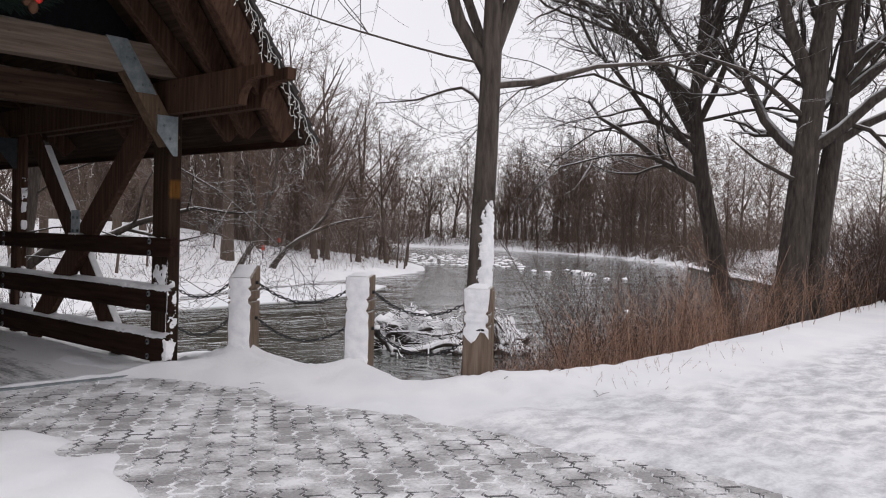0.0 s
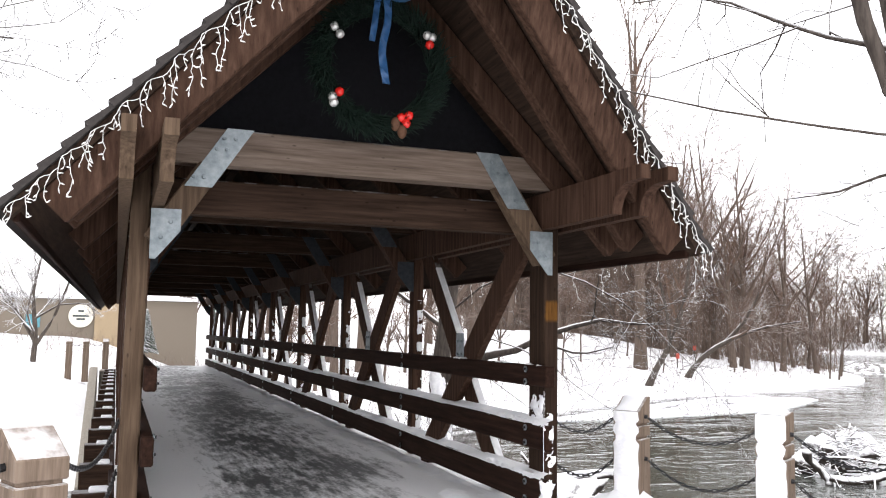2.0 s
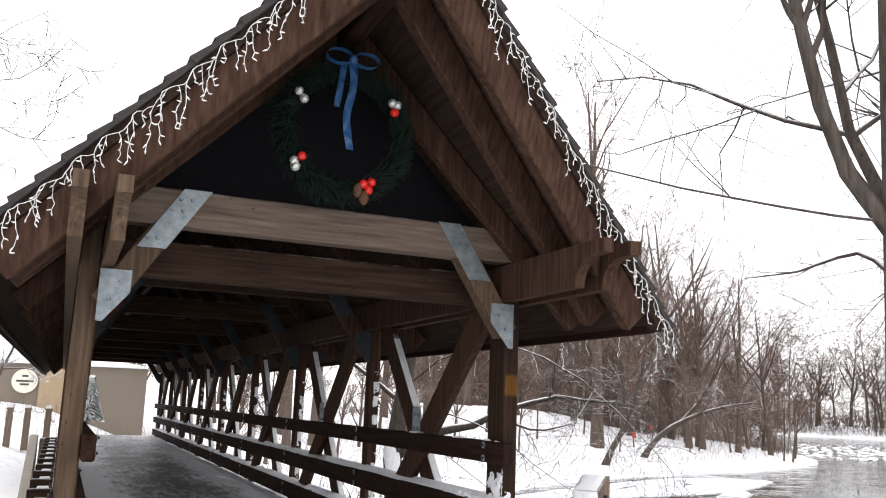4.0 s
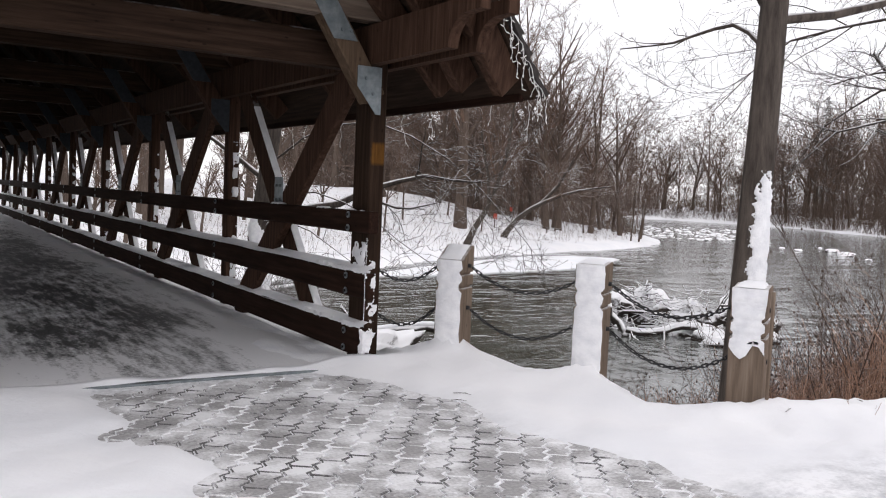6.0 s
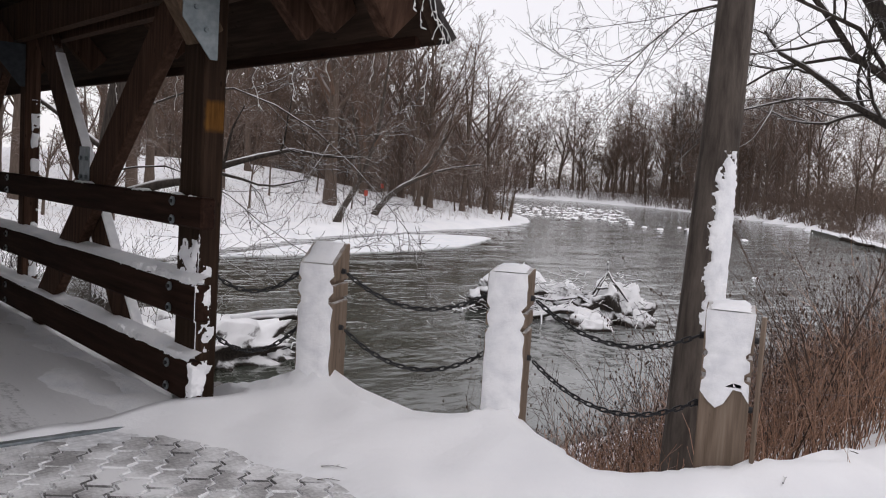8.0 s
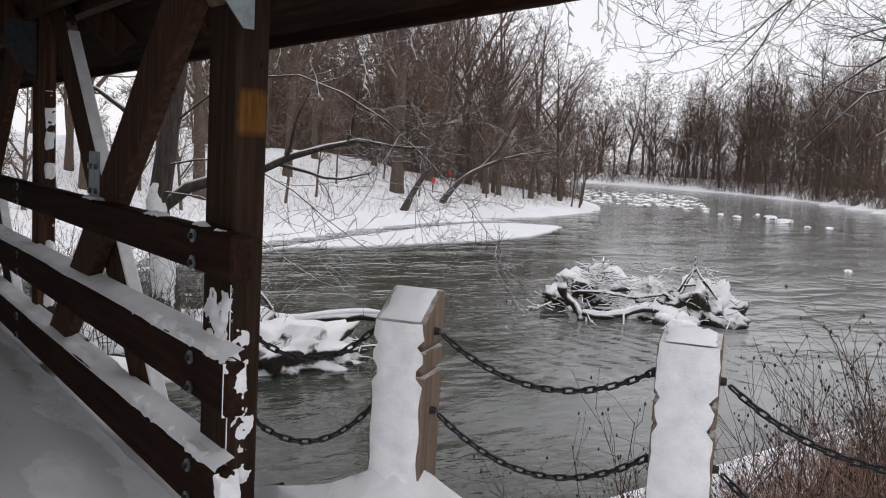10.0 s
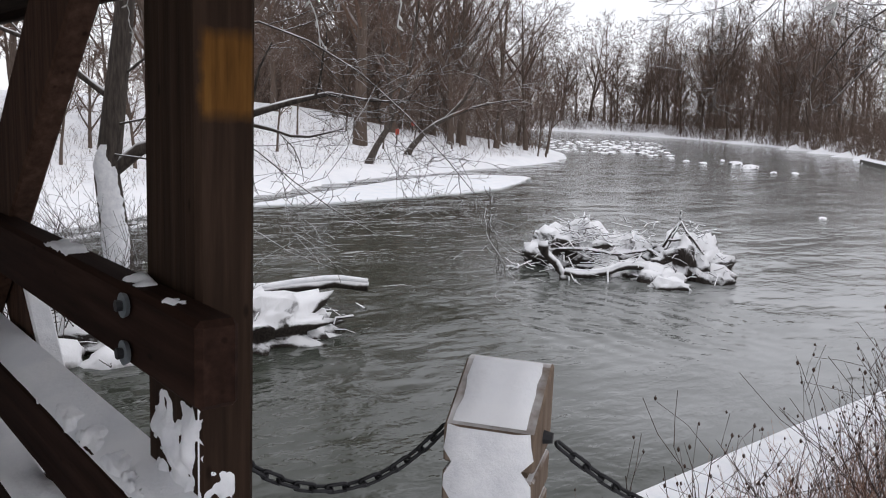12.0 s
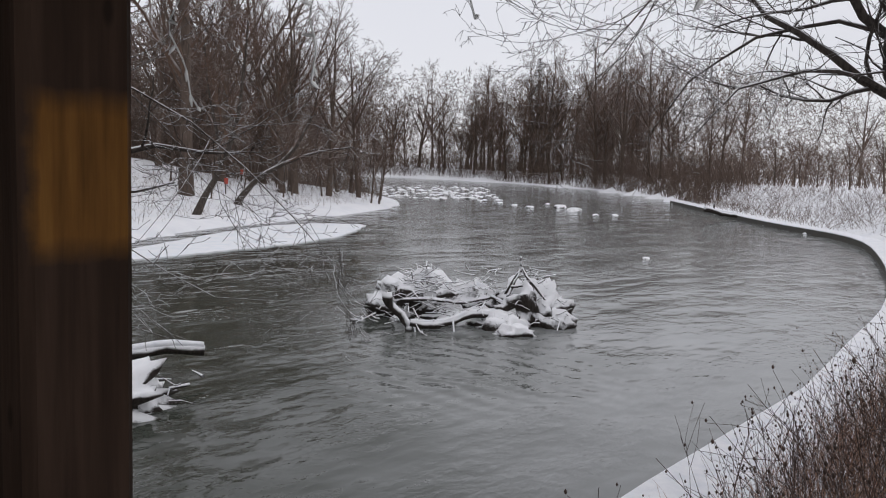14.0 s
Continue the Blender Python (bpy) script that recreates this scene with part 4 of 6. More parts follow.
def sprout(g, P, R, count, ratio, angle, segs, tmin, wander, rise, length=None, flat=0.0, rmin=0.004, rfac=0.55):
    """Side shoots along the branches P."""
    B, m, _ = P.shape
    L = np.linalg.norm(np.diff(P, axis=1), axis=2).sum(1)
    w = L / L.sum()
    n = max(1, int(count))
    b = g.choice(B, n, p=w)
    t = tmin + (1 - tmin) * g.rand(n) ** 0.85
    f = t * (m - 1)
    i = np.minimum(f.astype(int), m - 2)
    u = (f - i)[:, None]
    start = P[b, i] * (1 - u) + P[b, i + 1] * u
    r = (R[b, i] * (1 - u[:, 0]) + R[b, i + 1] * u[:, 0])
    tan = P[b, i + 1] - P[b, i]
    tan /= np.linalg.norm(tan, axis=1, keepdims=True) + 1e-9
    perp = g.randn(n, 3)
    perp[:, 2] *= 1 - flat
    perp -= (perp * tan).sum(1, keepdims=True) * tan
    perp /= np.linalg.norm(perp, axis=1, keepdims=True) + 1e-9
    a = np.radians(angle[0] + (angle[1] - angle[0]) * g.rand(n))[:, None]
    d = tan * np.cos(a) + perp * np.sin(a)
    ln = (L[b] if length is None else length) * ratio * (1.1 - 0.6 * t) * (0.6 + 0.8 * g.rand(n))
    Q = np.empty((n, segs + 1, 3))
    Q[:, 0] = start
    for k in range(segs):
        d = d + g.randn(n, 3) * wander + np.array([0, 0, rise])
        d /= np.linalg.norm(d, axis=1, keepdims=True) + 1e-9
        Q[:, k + 1] = Q[:, k] + d * (ln / segs)[:, None]
    r0 = np.maximum(r * rfac, rmin)
    S = r0[:, None] * np.linspace(1, 0.35, segs + 1)[None]
    return Q, np.maximum(S, rmin * 0.7)


def bare_tree(seed, stems, counts, label, at, mats=(None, None), droop=0.0, rmin=0.004, group="", spread=(30, 62), coarse=False):
    """stems: (points, base radius, tip radius) for the trunk and the hand-placed limbs; counts: shoots at each finer level."""
    g = np.random.RandomState(seed)
    e = thing("tree", label, "tree", at, group)
    trunk, levels = [], []
    m = 9
    P = np.stack([resample(s[0], m) + g.randn(m, 3) * s[1] * 0.12 * np.linspace(0, 1, m)[:, None] for s in stems])
    R = np.stack([np.linspace(s[1], s[2], m) for s in stems])
    R[0, 0] *= 1.35
    trunk.append(tubes(P, R, 12))
    part("trunk", array_mesh("trunk", trunk, mats[0] or M_BARK), None, e)
    cP, cR = P, R
    specs = [(0.42, spread, 6, 0.30, 0.16, 0.10), (0.5, (28, 65), 5, 0.15, 0.2, 0.06), (0.55, (28, 70), 4, 0.1, 0.24, 0.02 - droop), (0.6, (25, 70), 3, 0.05, 0.25, -droop)]
    for k, c in enumerate(counts):
        ratio, ang, segs, tmin, wan, rise = specs[min(k, 3)]
        segs = (4, 3, 2, 1)[min(k, 3)] if coarse else segs
        cP, cR = sprout(g, cP, cR, c, ratio, ang, segs, tmin, wan, rise, rmin=rmin)
        levels.append(tubes(cP, cR, 5 if k == 0 else 3))
    part("crown", array_mesh("crown", levels, mats[1] or M_BARK), None, e)
    return e


# the tree beside the bollards, with snow blown against its trunk
RIGHT = Vector((0.669, -0.743, 0))      # across the view of someone coming to the bridge
AHEAD = Vector((0.743, 0.669, 0))


def across(r, z, a=0.0):
    v = RIGHT * r + AHEAD * a
    return (v.x, v.y, z)


T1 = (2.32, -1.62, 0.0)
stems = [([(0, 0, -0.9), (0, 0, 0.5), across(0.05, 1.8), across(0.06, 3.0), across(0.12, 4.4), across(0.10, 6.5), across(0.3, 8.5), across(0.3, 11)], 0.135, 0.03),
         ([across(0.05, 2.85), across(-0.14, 3.15), across(-0.3, 3.45), across(-0.42, 3.9), across(-0.65, 5.2), across(-1.0, 7.5)], 0.075, 0.02),
         ([across(0.06, 3.0), across(0.2, 3.4), across(0.38, 3.9), across(0.8, 5.5), across(1.1, 7.6)], 0.08, 0.02),
         ([across(0.03, 2.95), across(-0.45, 3.02, -0.1), across(-1.0, 3.12, -0.3), across(-1.45, 3.2, -0.5), across(-2.3, 3.42, -0.8), across(-2.9, 3.7, -1.0)], 0.013, 0.004),
         ([across(0.0, 2.55), across(-0.16, 2.74, 0.1), across(-0.3, 2.74, 0.2), across(-0.7, 2.62, 0.3), across(-1.1, 2.62, 0.5)], 0.02, 0.005),
         ([across(0.1, 2.75), across(0.6, 2.85, 0.3), across(1.3, 3.15, 0.9), across(2.2, 3.3, 1.4), across(3.4, 3.0, 2.0)], 0.04, 0.008)]
bare_tree(11, stems, (70, 330, 1300, 2600), "grey-barked bare tree with snow blown against its trunk", T1, droop=0.05, rmin=0.0032)
# packed snow strip up the weather side
g = random.Random(3)
vs, fs = [], []
for i in range(141):
    z = 0.55 + 1.06 * i / 140
    c = Vector(T1) + RIGHT * (0.04 * min(1, z / 1.8))
    for k in range(25):
        u = k / 12 - 1
        a = math.radians(254) - math.radians(52) * u
        s = 1.15 - (1.3 + 1.2 * (i / 140) ** 3) * abs(u) ** 1.8 - max(0, i - 112) / 26 + 1.0 * noise.fractal(Vector((math.cos(a) * 0.13, math.sin(a) * 0.13, z)) * 22, 0.7, 2.0, 4)
        r = 0.135 - 0.105 * (z + 0.9) / 11.9 + max(-0.014, min(0.008, s * 0.03))
        vs.append((c.x + r * math.cos(a), c.y + r * math.sin(a), z))
for i in range(140):
    for k in range(24):
        a = i * 25 + k
        fs.append((a, a + 1, a + 26, a + 25))
strip_thing = thing("trunk_snow", "long ragged strip of snow stuck to bark", "snow", T1)
o = part("snow_crust", raw("snow_crust", vs, fs, M_CRUST, True), None, strip_thing)
o.matrix_parent_inverse = Matrix.Translation(-Vector(T1))

# the leaning tree and the great double-trunked tree further along the bank
T2 = (15.0, 1.3, -1.2)
stems = [([(0, 0, -0.8), across(-0.1, 0.8), across(-0.55, 2.8), across(-0.95, 4.6), across(-1.05, 5.4), across(-0.85, 6.6), across(-0.75, 8.5), across(-0.6, 12)], 0.25, 0.05),
         ([across(-1.0, 5.0), across(-1.5, 5.9), across(-2.2, 6.9), across(-3.1, 7.7), across(-4.4, 8.2), across(-6.2, 8.9)], 0.14, 0.02),
         ([across(-0.9, 6.0), across(-0.2, 6.9), across(0.3, 8.2), across(0.9, 10)], 0.08, 0.02),
         ([across(-0.75, 3.7), across(-1.6, 4.3), across(-2.8, 4.4, -0.6), across(-4.2, 4.0, -1.2), across(-5.1, 3.1, -1.6)], 0.05, 0.006),
         ([across(-1.0, 4.8), across(-1.8, 5.3, 0.5), across(-3.0, 5.1, 1.0), across(-4.0, 4.4, 1.4), across(-4.7, 3.3, 1.6)], 0.045, 0.006),
         ([across(-0.95, 5.2), across(0.4, 5.5, -0.6), across(1.7, 5.2, -1.2), across(2.8, 4.3, -1.6)], 0.045, 0.006),
         ([across(-0.85, 4.3), across(-2.0, 5.6, -0.5), across(-3.7, 6.0, -1.5), across(-5.4, 5.4, -2.2), across(-6.4, 4.2, -2.5)], 0.05, 0.006)]
bare_tree(12, stems, (120, 700, 2900, 6200), "dark leaning bare tree with snow in its fork", T2, (M_BARK_DARK, M_BARK_DARK), 0.06, 0.0045)
T3 = (12.67, -0.89, -0.15)
stems = [([(0, 0, -0.8), across(0.0, 0.6), across(0.15, 2.5), across(0.35, 4.8), across(0.7, 7.0), across(0.9, 11)], 0.33, 0.07),
         ([across(0.6, -0.5, 0.4), across(0.6, 1.0, 0.4), across(0.85, 3.0, 0.4), across(1.15, 5.5, 0.4), across(1.3, 7, 0.4), across(1.5, 11, 0.4)], 0.25, 0.06),
         ([across(0.3, 4.4), across(-0.2, 5.6), across(-0.45, 6.6), across(-1.2, 8.5)], 0.16, 0.03),
         ([across(0.1, 2.6), across(-0.5, 2.8, -0.3), across(-0.95, 2.95, -0.6), across(-1.6, 3.3, -1.0)], 0.05, 0.012),
         ([across(0.9, 3.4, 0.4), across(1.6, 3.9, 0.2), across(2.8, 4.4), across(4.2, 4.2), across(5.2, 3.2)], 0.1, 0.015),
         ([across(1.1, 5.0, 0.4), across(2.2, 5.8), across(3.6, 6.0), across(5.5, 6.4)], 0.1, 0.015),
         ([across(0.2, 3.8), across(-1.0, 4.6, -0.4), across(-2.4, 4.9, -0.8), across(-3.8, 4.4, -1.2)], 0.06, 0.01)]
bare_tree(13, stems, (46, 250, 900, 1500), "great dark bare tree with two trunks", T3, (M_BARK_DARK, M_BARK_DARK), 0.06, 0.005)

# tree on the rocky bank beside the bridge, its snowy limbs hanging over the water
T4 = (5.4, 16.6, -2.6)
E4 = Vector((0.784, -0.62, 0))
F4 = Vector((0.62, 0.784, 0))


def over(r, z, a=0.0):
    v = E4 * r + F4 * a
    return (v.x, v.y, z)


stems = [([(0, 0, -0.6), over(-0.1, 1.5), over(-0.3, 3.0), over(0.1, 5.0), over(0.4, 8.0), over(0.2, 12)], 0.33, 0.07),
         ([over(-0.2, 2.6), over(0.4, 3.1), over(1.0, 3.4), over(1.7, 3.4), over(2.6, 3.9), over(4.2, 4.4), over(6.0, 4.3)], 0.16, 0.012),
         ([over(0.1, 4.6), over(1.5, 5.6, -0.5), over(3.5, 5.7, -1.5), over(5.5, 4.6, -2.5), over(7.0, 3.1, -3.2), over(7.6, 2.4, -3.5)], 0.03, 0.006),
         ([over(-0.1, 3.6), over(1.4, 3.9, -1), over(3.0, 3.5, -2), over(4.4, 2.6, -3), over(5.6, 2.1, -4), over(6.6, 2.1, -4.4)], 0.026, 0.005),
         ([over(-0.2, 3.0), over(1.4, 3.0, -1.5), over(2.8, 2.4, -3), over(4.0, 1.8, -4), over(5.0, 1.6, -4.6)], 0.024, 0.005),
         ([over(0.3, 7.0), over(2.0, 8.3), over(4.2, 8.7, -1), over(6.6, 8.2, -2)], 0.08, 0.01),
         ([over(-0.2, 4.2), over(-1.6, 5.2), over(-3.2, 5.8), over(-4.6, 5.5)], 0.08, 0.01)]
bare_tree(14, stems, (44, 190, 560, 700), "snow-plastered bare tree reaching over the river", T4, (M_BARK_DARK, M_BARK_DARK), 0.10, 0.006)


# snow plastered on the weather side of its trunk
gs = random.Random(6)
vs, fs = [], []
for i in range(71):
    z = -0.1 + 3.3 * i / 70
    c = Vector(T4) + E4 * float(np.interp(z, (0, 1.5, 3.0, 5.0), (0, -0.1, -0.3, 0.1))) + Vector((0, 0, z))
    rad = float(np.interp(z, (-0.6, 12), (0.33, 0.07)))
    half = math.radians(62 + 26 * noise.noise(Vector((z * 2.0, 8.7, 0))) + 16 * noise.noise(Vector((z * 9.0, 5.0, 0)))) * min(1, 0.25 + (70 - i) / 12)
    for k in range(11):
        a = math.radians(240) + half * (k / 5 - 1)
        r = rad + (0.022 if 0 < k < 10 else -0.012) + gs.uniform(0, 0.012)
        vs.append((c.x + r * math.cos(a), c.y + r * math.sin(a), c.z))
for i in range(70):
    for k in range(10):
        a = i * 11 + k
        fs.append((a, a + 1, a + 12, a + 11))
plaster = thing("trunk_snow", "thick ragged snow plastered on dark bark", "snow", T4)
o = part("snow_crust", raw("snow_crust", vs, fs, M_CRUST, True), None, plaster)
o.matrix_parent_inverse = Matrix.Translation(-Vector(T4))


# ---- the wood on the far banks ----
def wood_stems(g, kind):
    h = {"tall": g.uniform(11, 15), "slim": g.uniform(7, 10), "bushy": g.uniform(6, 8.5)}[kind]
    r = {"tall": 0.24, "slim": 0.10, "bushy": 0.13}[kind]
    lean = g.uniform(-0.12, 0.12, 2) * h
    out = [([(0, 0, -0.6), (lean[0] * 0.1, lean[1] * 0.1, h * 0.2), (lean[0] * 0.4, lean[1] * 0.4, h * 0.5), (lean[0] * 0.8, lean[1] * 0.6, h * 0.8), (lean[0], lean[1], h)], r, r * 0.15)]
    for k in range({"tall": 4, "slim": 2, "bushy": 5}[kind]):
        f = g.uniform(0.08 if kind == "bushy" else 0.25, 0.6)
        a = g.uniform(0, 6.28)
        s = h * g.uniform(0.25, 0.42)
        b = np.array([lean[0] * f * 0.7, lean[1] * f * 0.7, h * f])
        out.append(([b, b + np.array([math.cos(a) * s * 0.3, math.sin(a) * s * 0.3, s * 0.45]), b + np.array([math.cos(a) * s * 0.6, math.sin(a) * s * 0.6, s * 1.1])], r * 0.5, r * 0.1))
    return out


g = np.random.RandomState(21)
models = []
for k, (kind, counts) in enumerate([("tall", (24, 115, 380, 420)), ("tall", (26, 120, 380, 420)), ("tall", (24, 110, 380, 420)), ("slim", (18, 80, 240, 360)), ("slim", (16, 70, 220, 360)), ("bushy", (30, 140, 380, 420)), ("bushy", (32, 150, 380, 420))]):
    models.append((kind, wood_stems(g, kind), counts))
WOOD = {"tall": "tall bare brown tree in the riverside wood", "slim": "slim bare tree on the snowy bank", "bushy": "low many-branched bare tree by the river"}
protos = {}


def plant(k, x, y, turn, size, tilt=(0, 0)):
    z = float(land(np.array([[x]]), np.array([[y]]))[0, 0])
    m = Matrix.LocRotScale((x, y, z - 0.1), Euler((tilt[0], tilt[1], turn)), (size, size, size))
    if k not in protos:
        kind, st, counts = models[k]
        e = bare_tree(40 + k, st, counts, WOOD[kind], (0, 0, 0), (M_BARK_FAR, M_TWIG), 0.0, 0.014, "riverside wood", (25, 55), True)
        e.matrix_basis = m
        protos[k] = e
        return e
    e = copy_thing(protos[k], Matrix.LocRotScale((x, y, z - 0.1), Euler((tilt[0], tilt[1], turn)), None))
    e.scale = (size, size, size)
    return e


def bank_place(line, along, off):
    d = along
    for (ax, ay), (bx, by) in zip(line, line[1:]):
        L = math.hypot(bx - ax, by - ay)
        if d <= L:
            tx, ty = (bx - ax) / L, (by - ay) / L
            return ax + tx * d - ty * off, ay + ty * d + tx * off
        d -= L
    return line[-1]


# two trunks that lean far out over the snow
T5 = (44.0, 58.3, -2.5)
stems = [([(0, 0, -0.5), across(0.9, 1.2), across(2.2, 2.6), across(4.5, 3.9), across(7.5, 4.9), across(9.9, 5.3)], 0.30, 0.05),
         ([across(3.6, 3.4), across(5.2, 5.2, 0.5), across(6.5, 8.0, 1.0), across(7.2, 12.0, 1.2)], 0.17, 0.03),
         ([across(7.0, 4.8), across(8.2, 4.9), across(9.8, 4.6), across(11.0, 4.9)], 0.09, 0.02)]
bare_tree(15, stems, (24, 110, 380, 500), "bare tree leaning far out over the snowy bank", T5, (M_BARK, M_TWIG), 0.0, 0.014, "", (25, 55), True)
T6 = (36.4, 52.8, -2.6)
stems = [([(0, 0, -0.5), across(0.6, 1.0), across(1.9, 3.2), across(3.0, 6.5), across(3.6, 10.5), across(3.8, 14)], 0.27, 0.05),
         ([across(1.9, 3.2), across(1.6, 5.5, 0.6), across(0.8, 9.0, 1.0), across(0.4, 13, 1.0)], 0.16, 0.03)]
bare_tree(16, stems, (28, 120, 420, 520), "bare tree leaning on the snowy bank", T6, (M_BARK, M_TWIG), 0.0, 0.014, "", (25, 55), True)
# slim trunks on the open snowy bank, some leaning to the water
for x, y, k, s, tl in ((65, 62.6, 3, 1.0, (-0.1, 0.22)), (66.4, 62.8, 4, 1.05, (0.0, 0.26)), (67.6, 64, 3, 0.95, (-0.1, 0.3)), (70, 66, 4, 0.9, (0.05, 0.12)),
                       (43.2, 60.2, 4, 0.8, (0, 0.1)), (49, 63.5, 3, 0.8, (0.05, 0.2)), (53.8, 63.5, 4, 0.85, (0, 0.12)), (57, 66, 3, 0.9, (0, 0.2)),
                       (30, 55, 3, 1.0, (0, 0)), (26, 52, 4, 1.2, (0, 0.1)), (60, 72, 3, 0.9, (0, 0.1)), (62, 67, 4, 1.0, (0, -0.1)), (22, 50, 3, 1.1, (0.1, 0.1)), (47, 72, 3, 1.0, (0, 0.1)), (38, 66, 4, 1.0, (0, 0))):
    plant(k, x, y, g.uniform(0, 6.28) if tl == (0, 0) else 0.0, s, tl)
for x, y, s in ((42, 62, 2.4), (19, 50, 1.8), (34, 68, 1.7), (12, 50, 1.4), (52, 82, 1.4), (25, 62, 1.6), (66, 84, 1.5)):
    plant(int(g.randint(0, 3)), x, y, g.uniform(0, 6.28), s)
for x, y, k, s in ((7, 41, 5, 1.0), (9.5, 47, 1, 1.1), (4.6, 37, 6, 0.9), (11, 55, 2, 1.3), (7, 60, 0, 1.4), (14, 62, 5, 1.3), (3.4, 48, 3, 1.2), (16, 45, 6, 0.9), (9, 70, 6, 1.8), (2, 66, 5, 1.8), (12, 44.5, 6, 0.8), (15.5, 51, 5, 1.0), (19, 57, 6, 1.2), (21, 64, 5, 1.5), (13, 58, 1, 1.2), (24, 70, 2, 1.5), (17, 68, 6, 1.7)):
    plant(k, x, y, g.uniform(0, 6.28), s)
# crowns that lean together over the point
for x, y, k, s, tl in ((57, 67.5, 0, 1.5, (0, 0.1)), (63.5, 67.5, 1, 1.3, (0, 0.14)), (69.5, 69, 2, 1.15, (-0.05, 0.16)), (55, 75, 2, 1.7, (0, 0)), (47, 70, 1, 1.6, (0, 0.05)), (74, 75, 5, 1.7, (0, 0.1)), (70, 73, 6, 1.8, (0, 0.1))):
    plant(k, x, y, 0.4 * x, s, tl)
# low bushy trees behind the river wall
for i in range(12):
    x, y = bank_place(NEAR_BANK, g.uniform(140, 222), -g.uniform(9, 30))
    plant(int(g.choice([5, 6])), x, y, g.uniform(0, 6.28), g.uniform(0.6, 1.05))
# the body of the wood, north bank then south bank
for i in range(100):
    s = g.uniform(118, 300)
    x, y = bank_place(FAR_BANK, s, 9 + 42 * g.rand() ** 1.2 + (10 if s < 150 else 0))
    if s < 166 and i % 5 > 0:
        continue
    plant(int(g.choice([0, 1, 2, 0, 5, 6] if s > 166 else [0, 1, 2])), x, y, g.uniform(0, 6.28), g.uniform(1.25, 1.95))
for i in range(78):
    s = g.uniform(200, 540)
    x, y = bank_place(NEAR_BANK, s, -5 - 38 * g.rand() ** 1.4 - max(0, 200 - s) * 0.1)
    plant(int(g.choice([0, 1, 2, 5, 6, 5])), x, y, g.uniform(0, 6.28), g.uniform(1.2, 1.8) * (0.6 + 0.4 * smooth(s, 200, 280)))
# tall trees that close the view up the river
made = 0
while made < 75:
    a, d = radians(g.uniform(40, 64)), g.uniform(150, 330)
    x, y = d * math.sin(a), d * math.cos(a)
    X, Y = np.array([[x]]), np.array([[y]])
    if offset_from(NEAR_BANK, X, Y)[0, 0] < -4:
        if x > 45 or y > 60:
            plant(int(g.choice([0, 1, 2, 0, 1, 6])), x, y, g.uniform(0, 6.28), g.uniform(1.5, 2.3))
            made += 1
for x, y, s, k in ((27, -3, 1.0, 0), (34, 1.5, 0.9, 1), (42, -4, 1.0, 2), (50, 1, 0.8, 5), (58, 5, 0.8, 6), (38, -9, 1.0, 1), (66, 3, 0.9, 0), (24, -8, 0.9, 2), (75, 9, 0.85, 5)):
    plant(k, x, y, g.uniform(0, 6.28), s)


def sticks(g, XY, Z, hlo, hhi, lean, r, twigs, mat_r=1.0):
    """Upright thin stems with side twigs, from arrays of places."""
    n = len(XY)
    h = g.uniform(hlo, hhi, n)
    d = np.stack([g.randn(n) * lean, g.randn(n) * lean, np.ones(n)], 1)
    base = np.concatenate([XY, Z[:, None] - 0.05], 1)
    bend = np.stack([g.randn(n) * lean, g.randn(n) * lean, np.zeros(n)], 1)
    t = np.linspace(0, 1, 4)[None, :, None]
    P = base[:, None] + d[:, None] * h[:, None, None] * t + bend[:, None] * h[:, None, None] * t * t
    R = np.maximum(r * np.linspace(1, 0.45, 4)[None] * g.uniform(0.7, 1.3, n)[:, None], 0.0012)
    out = [tubes(P, R, 3)]
    if twigs:
        Q, S = sprout(g, P, R, n * twigs, 0.42, (22, 55), 2, 0.35, 0.18, 0.08, rmin=r * 0.5)
        out.append(tubes(Q, S, 3))
        return out, Q
    return out, P


# brown undergrowth that closes the wood
n = 1800
s = g.uniform(172, 300, n)
pts = np.array([bank_place(FAR_BANK, a, b) for a, b in zip(s, 3 + 42 * g.rand(n) ** 1.3 + np.where(s < 170, 10, 0))])
pieces, _ = sticks(g, pts, land(pts[:, 0], pts[:, 1]), 2.0, 7.0, 0.32, 0.05, 4)
tagged(new("undergrowth", array_mesh("undergrowth", pieces, M_BRUSH)), "dense brown leafless undergrowth in the wood", "undergrowth", kind="stuff")
n = 2400
s = g.uniform(200, 520, n)
pts = np.array([bank_place(NEAR_BANK, a, -b) for a, b in zip(s, 6.5 + 36 * g.rand(n) ** 1.2)])
pieces, _ = sticks(g, pts, land(pts[:, 0], pts[:, 1]), 1.2, 6.5, 0.34, 0.06, 4)
tagged(new("undergrowth", array_mesh("undergrowth", pieces, M_BRUSH)), "brown leafless undergrowth along the river wall", "undergrowth", kind="stuff")

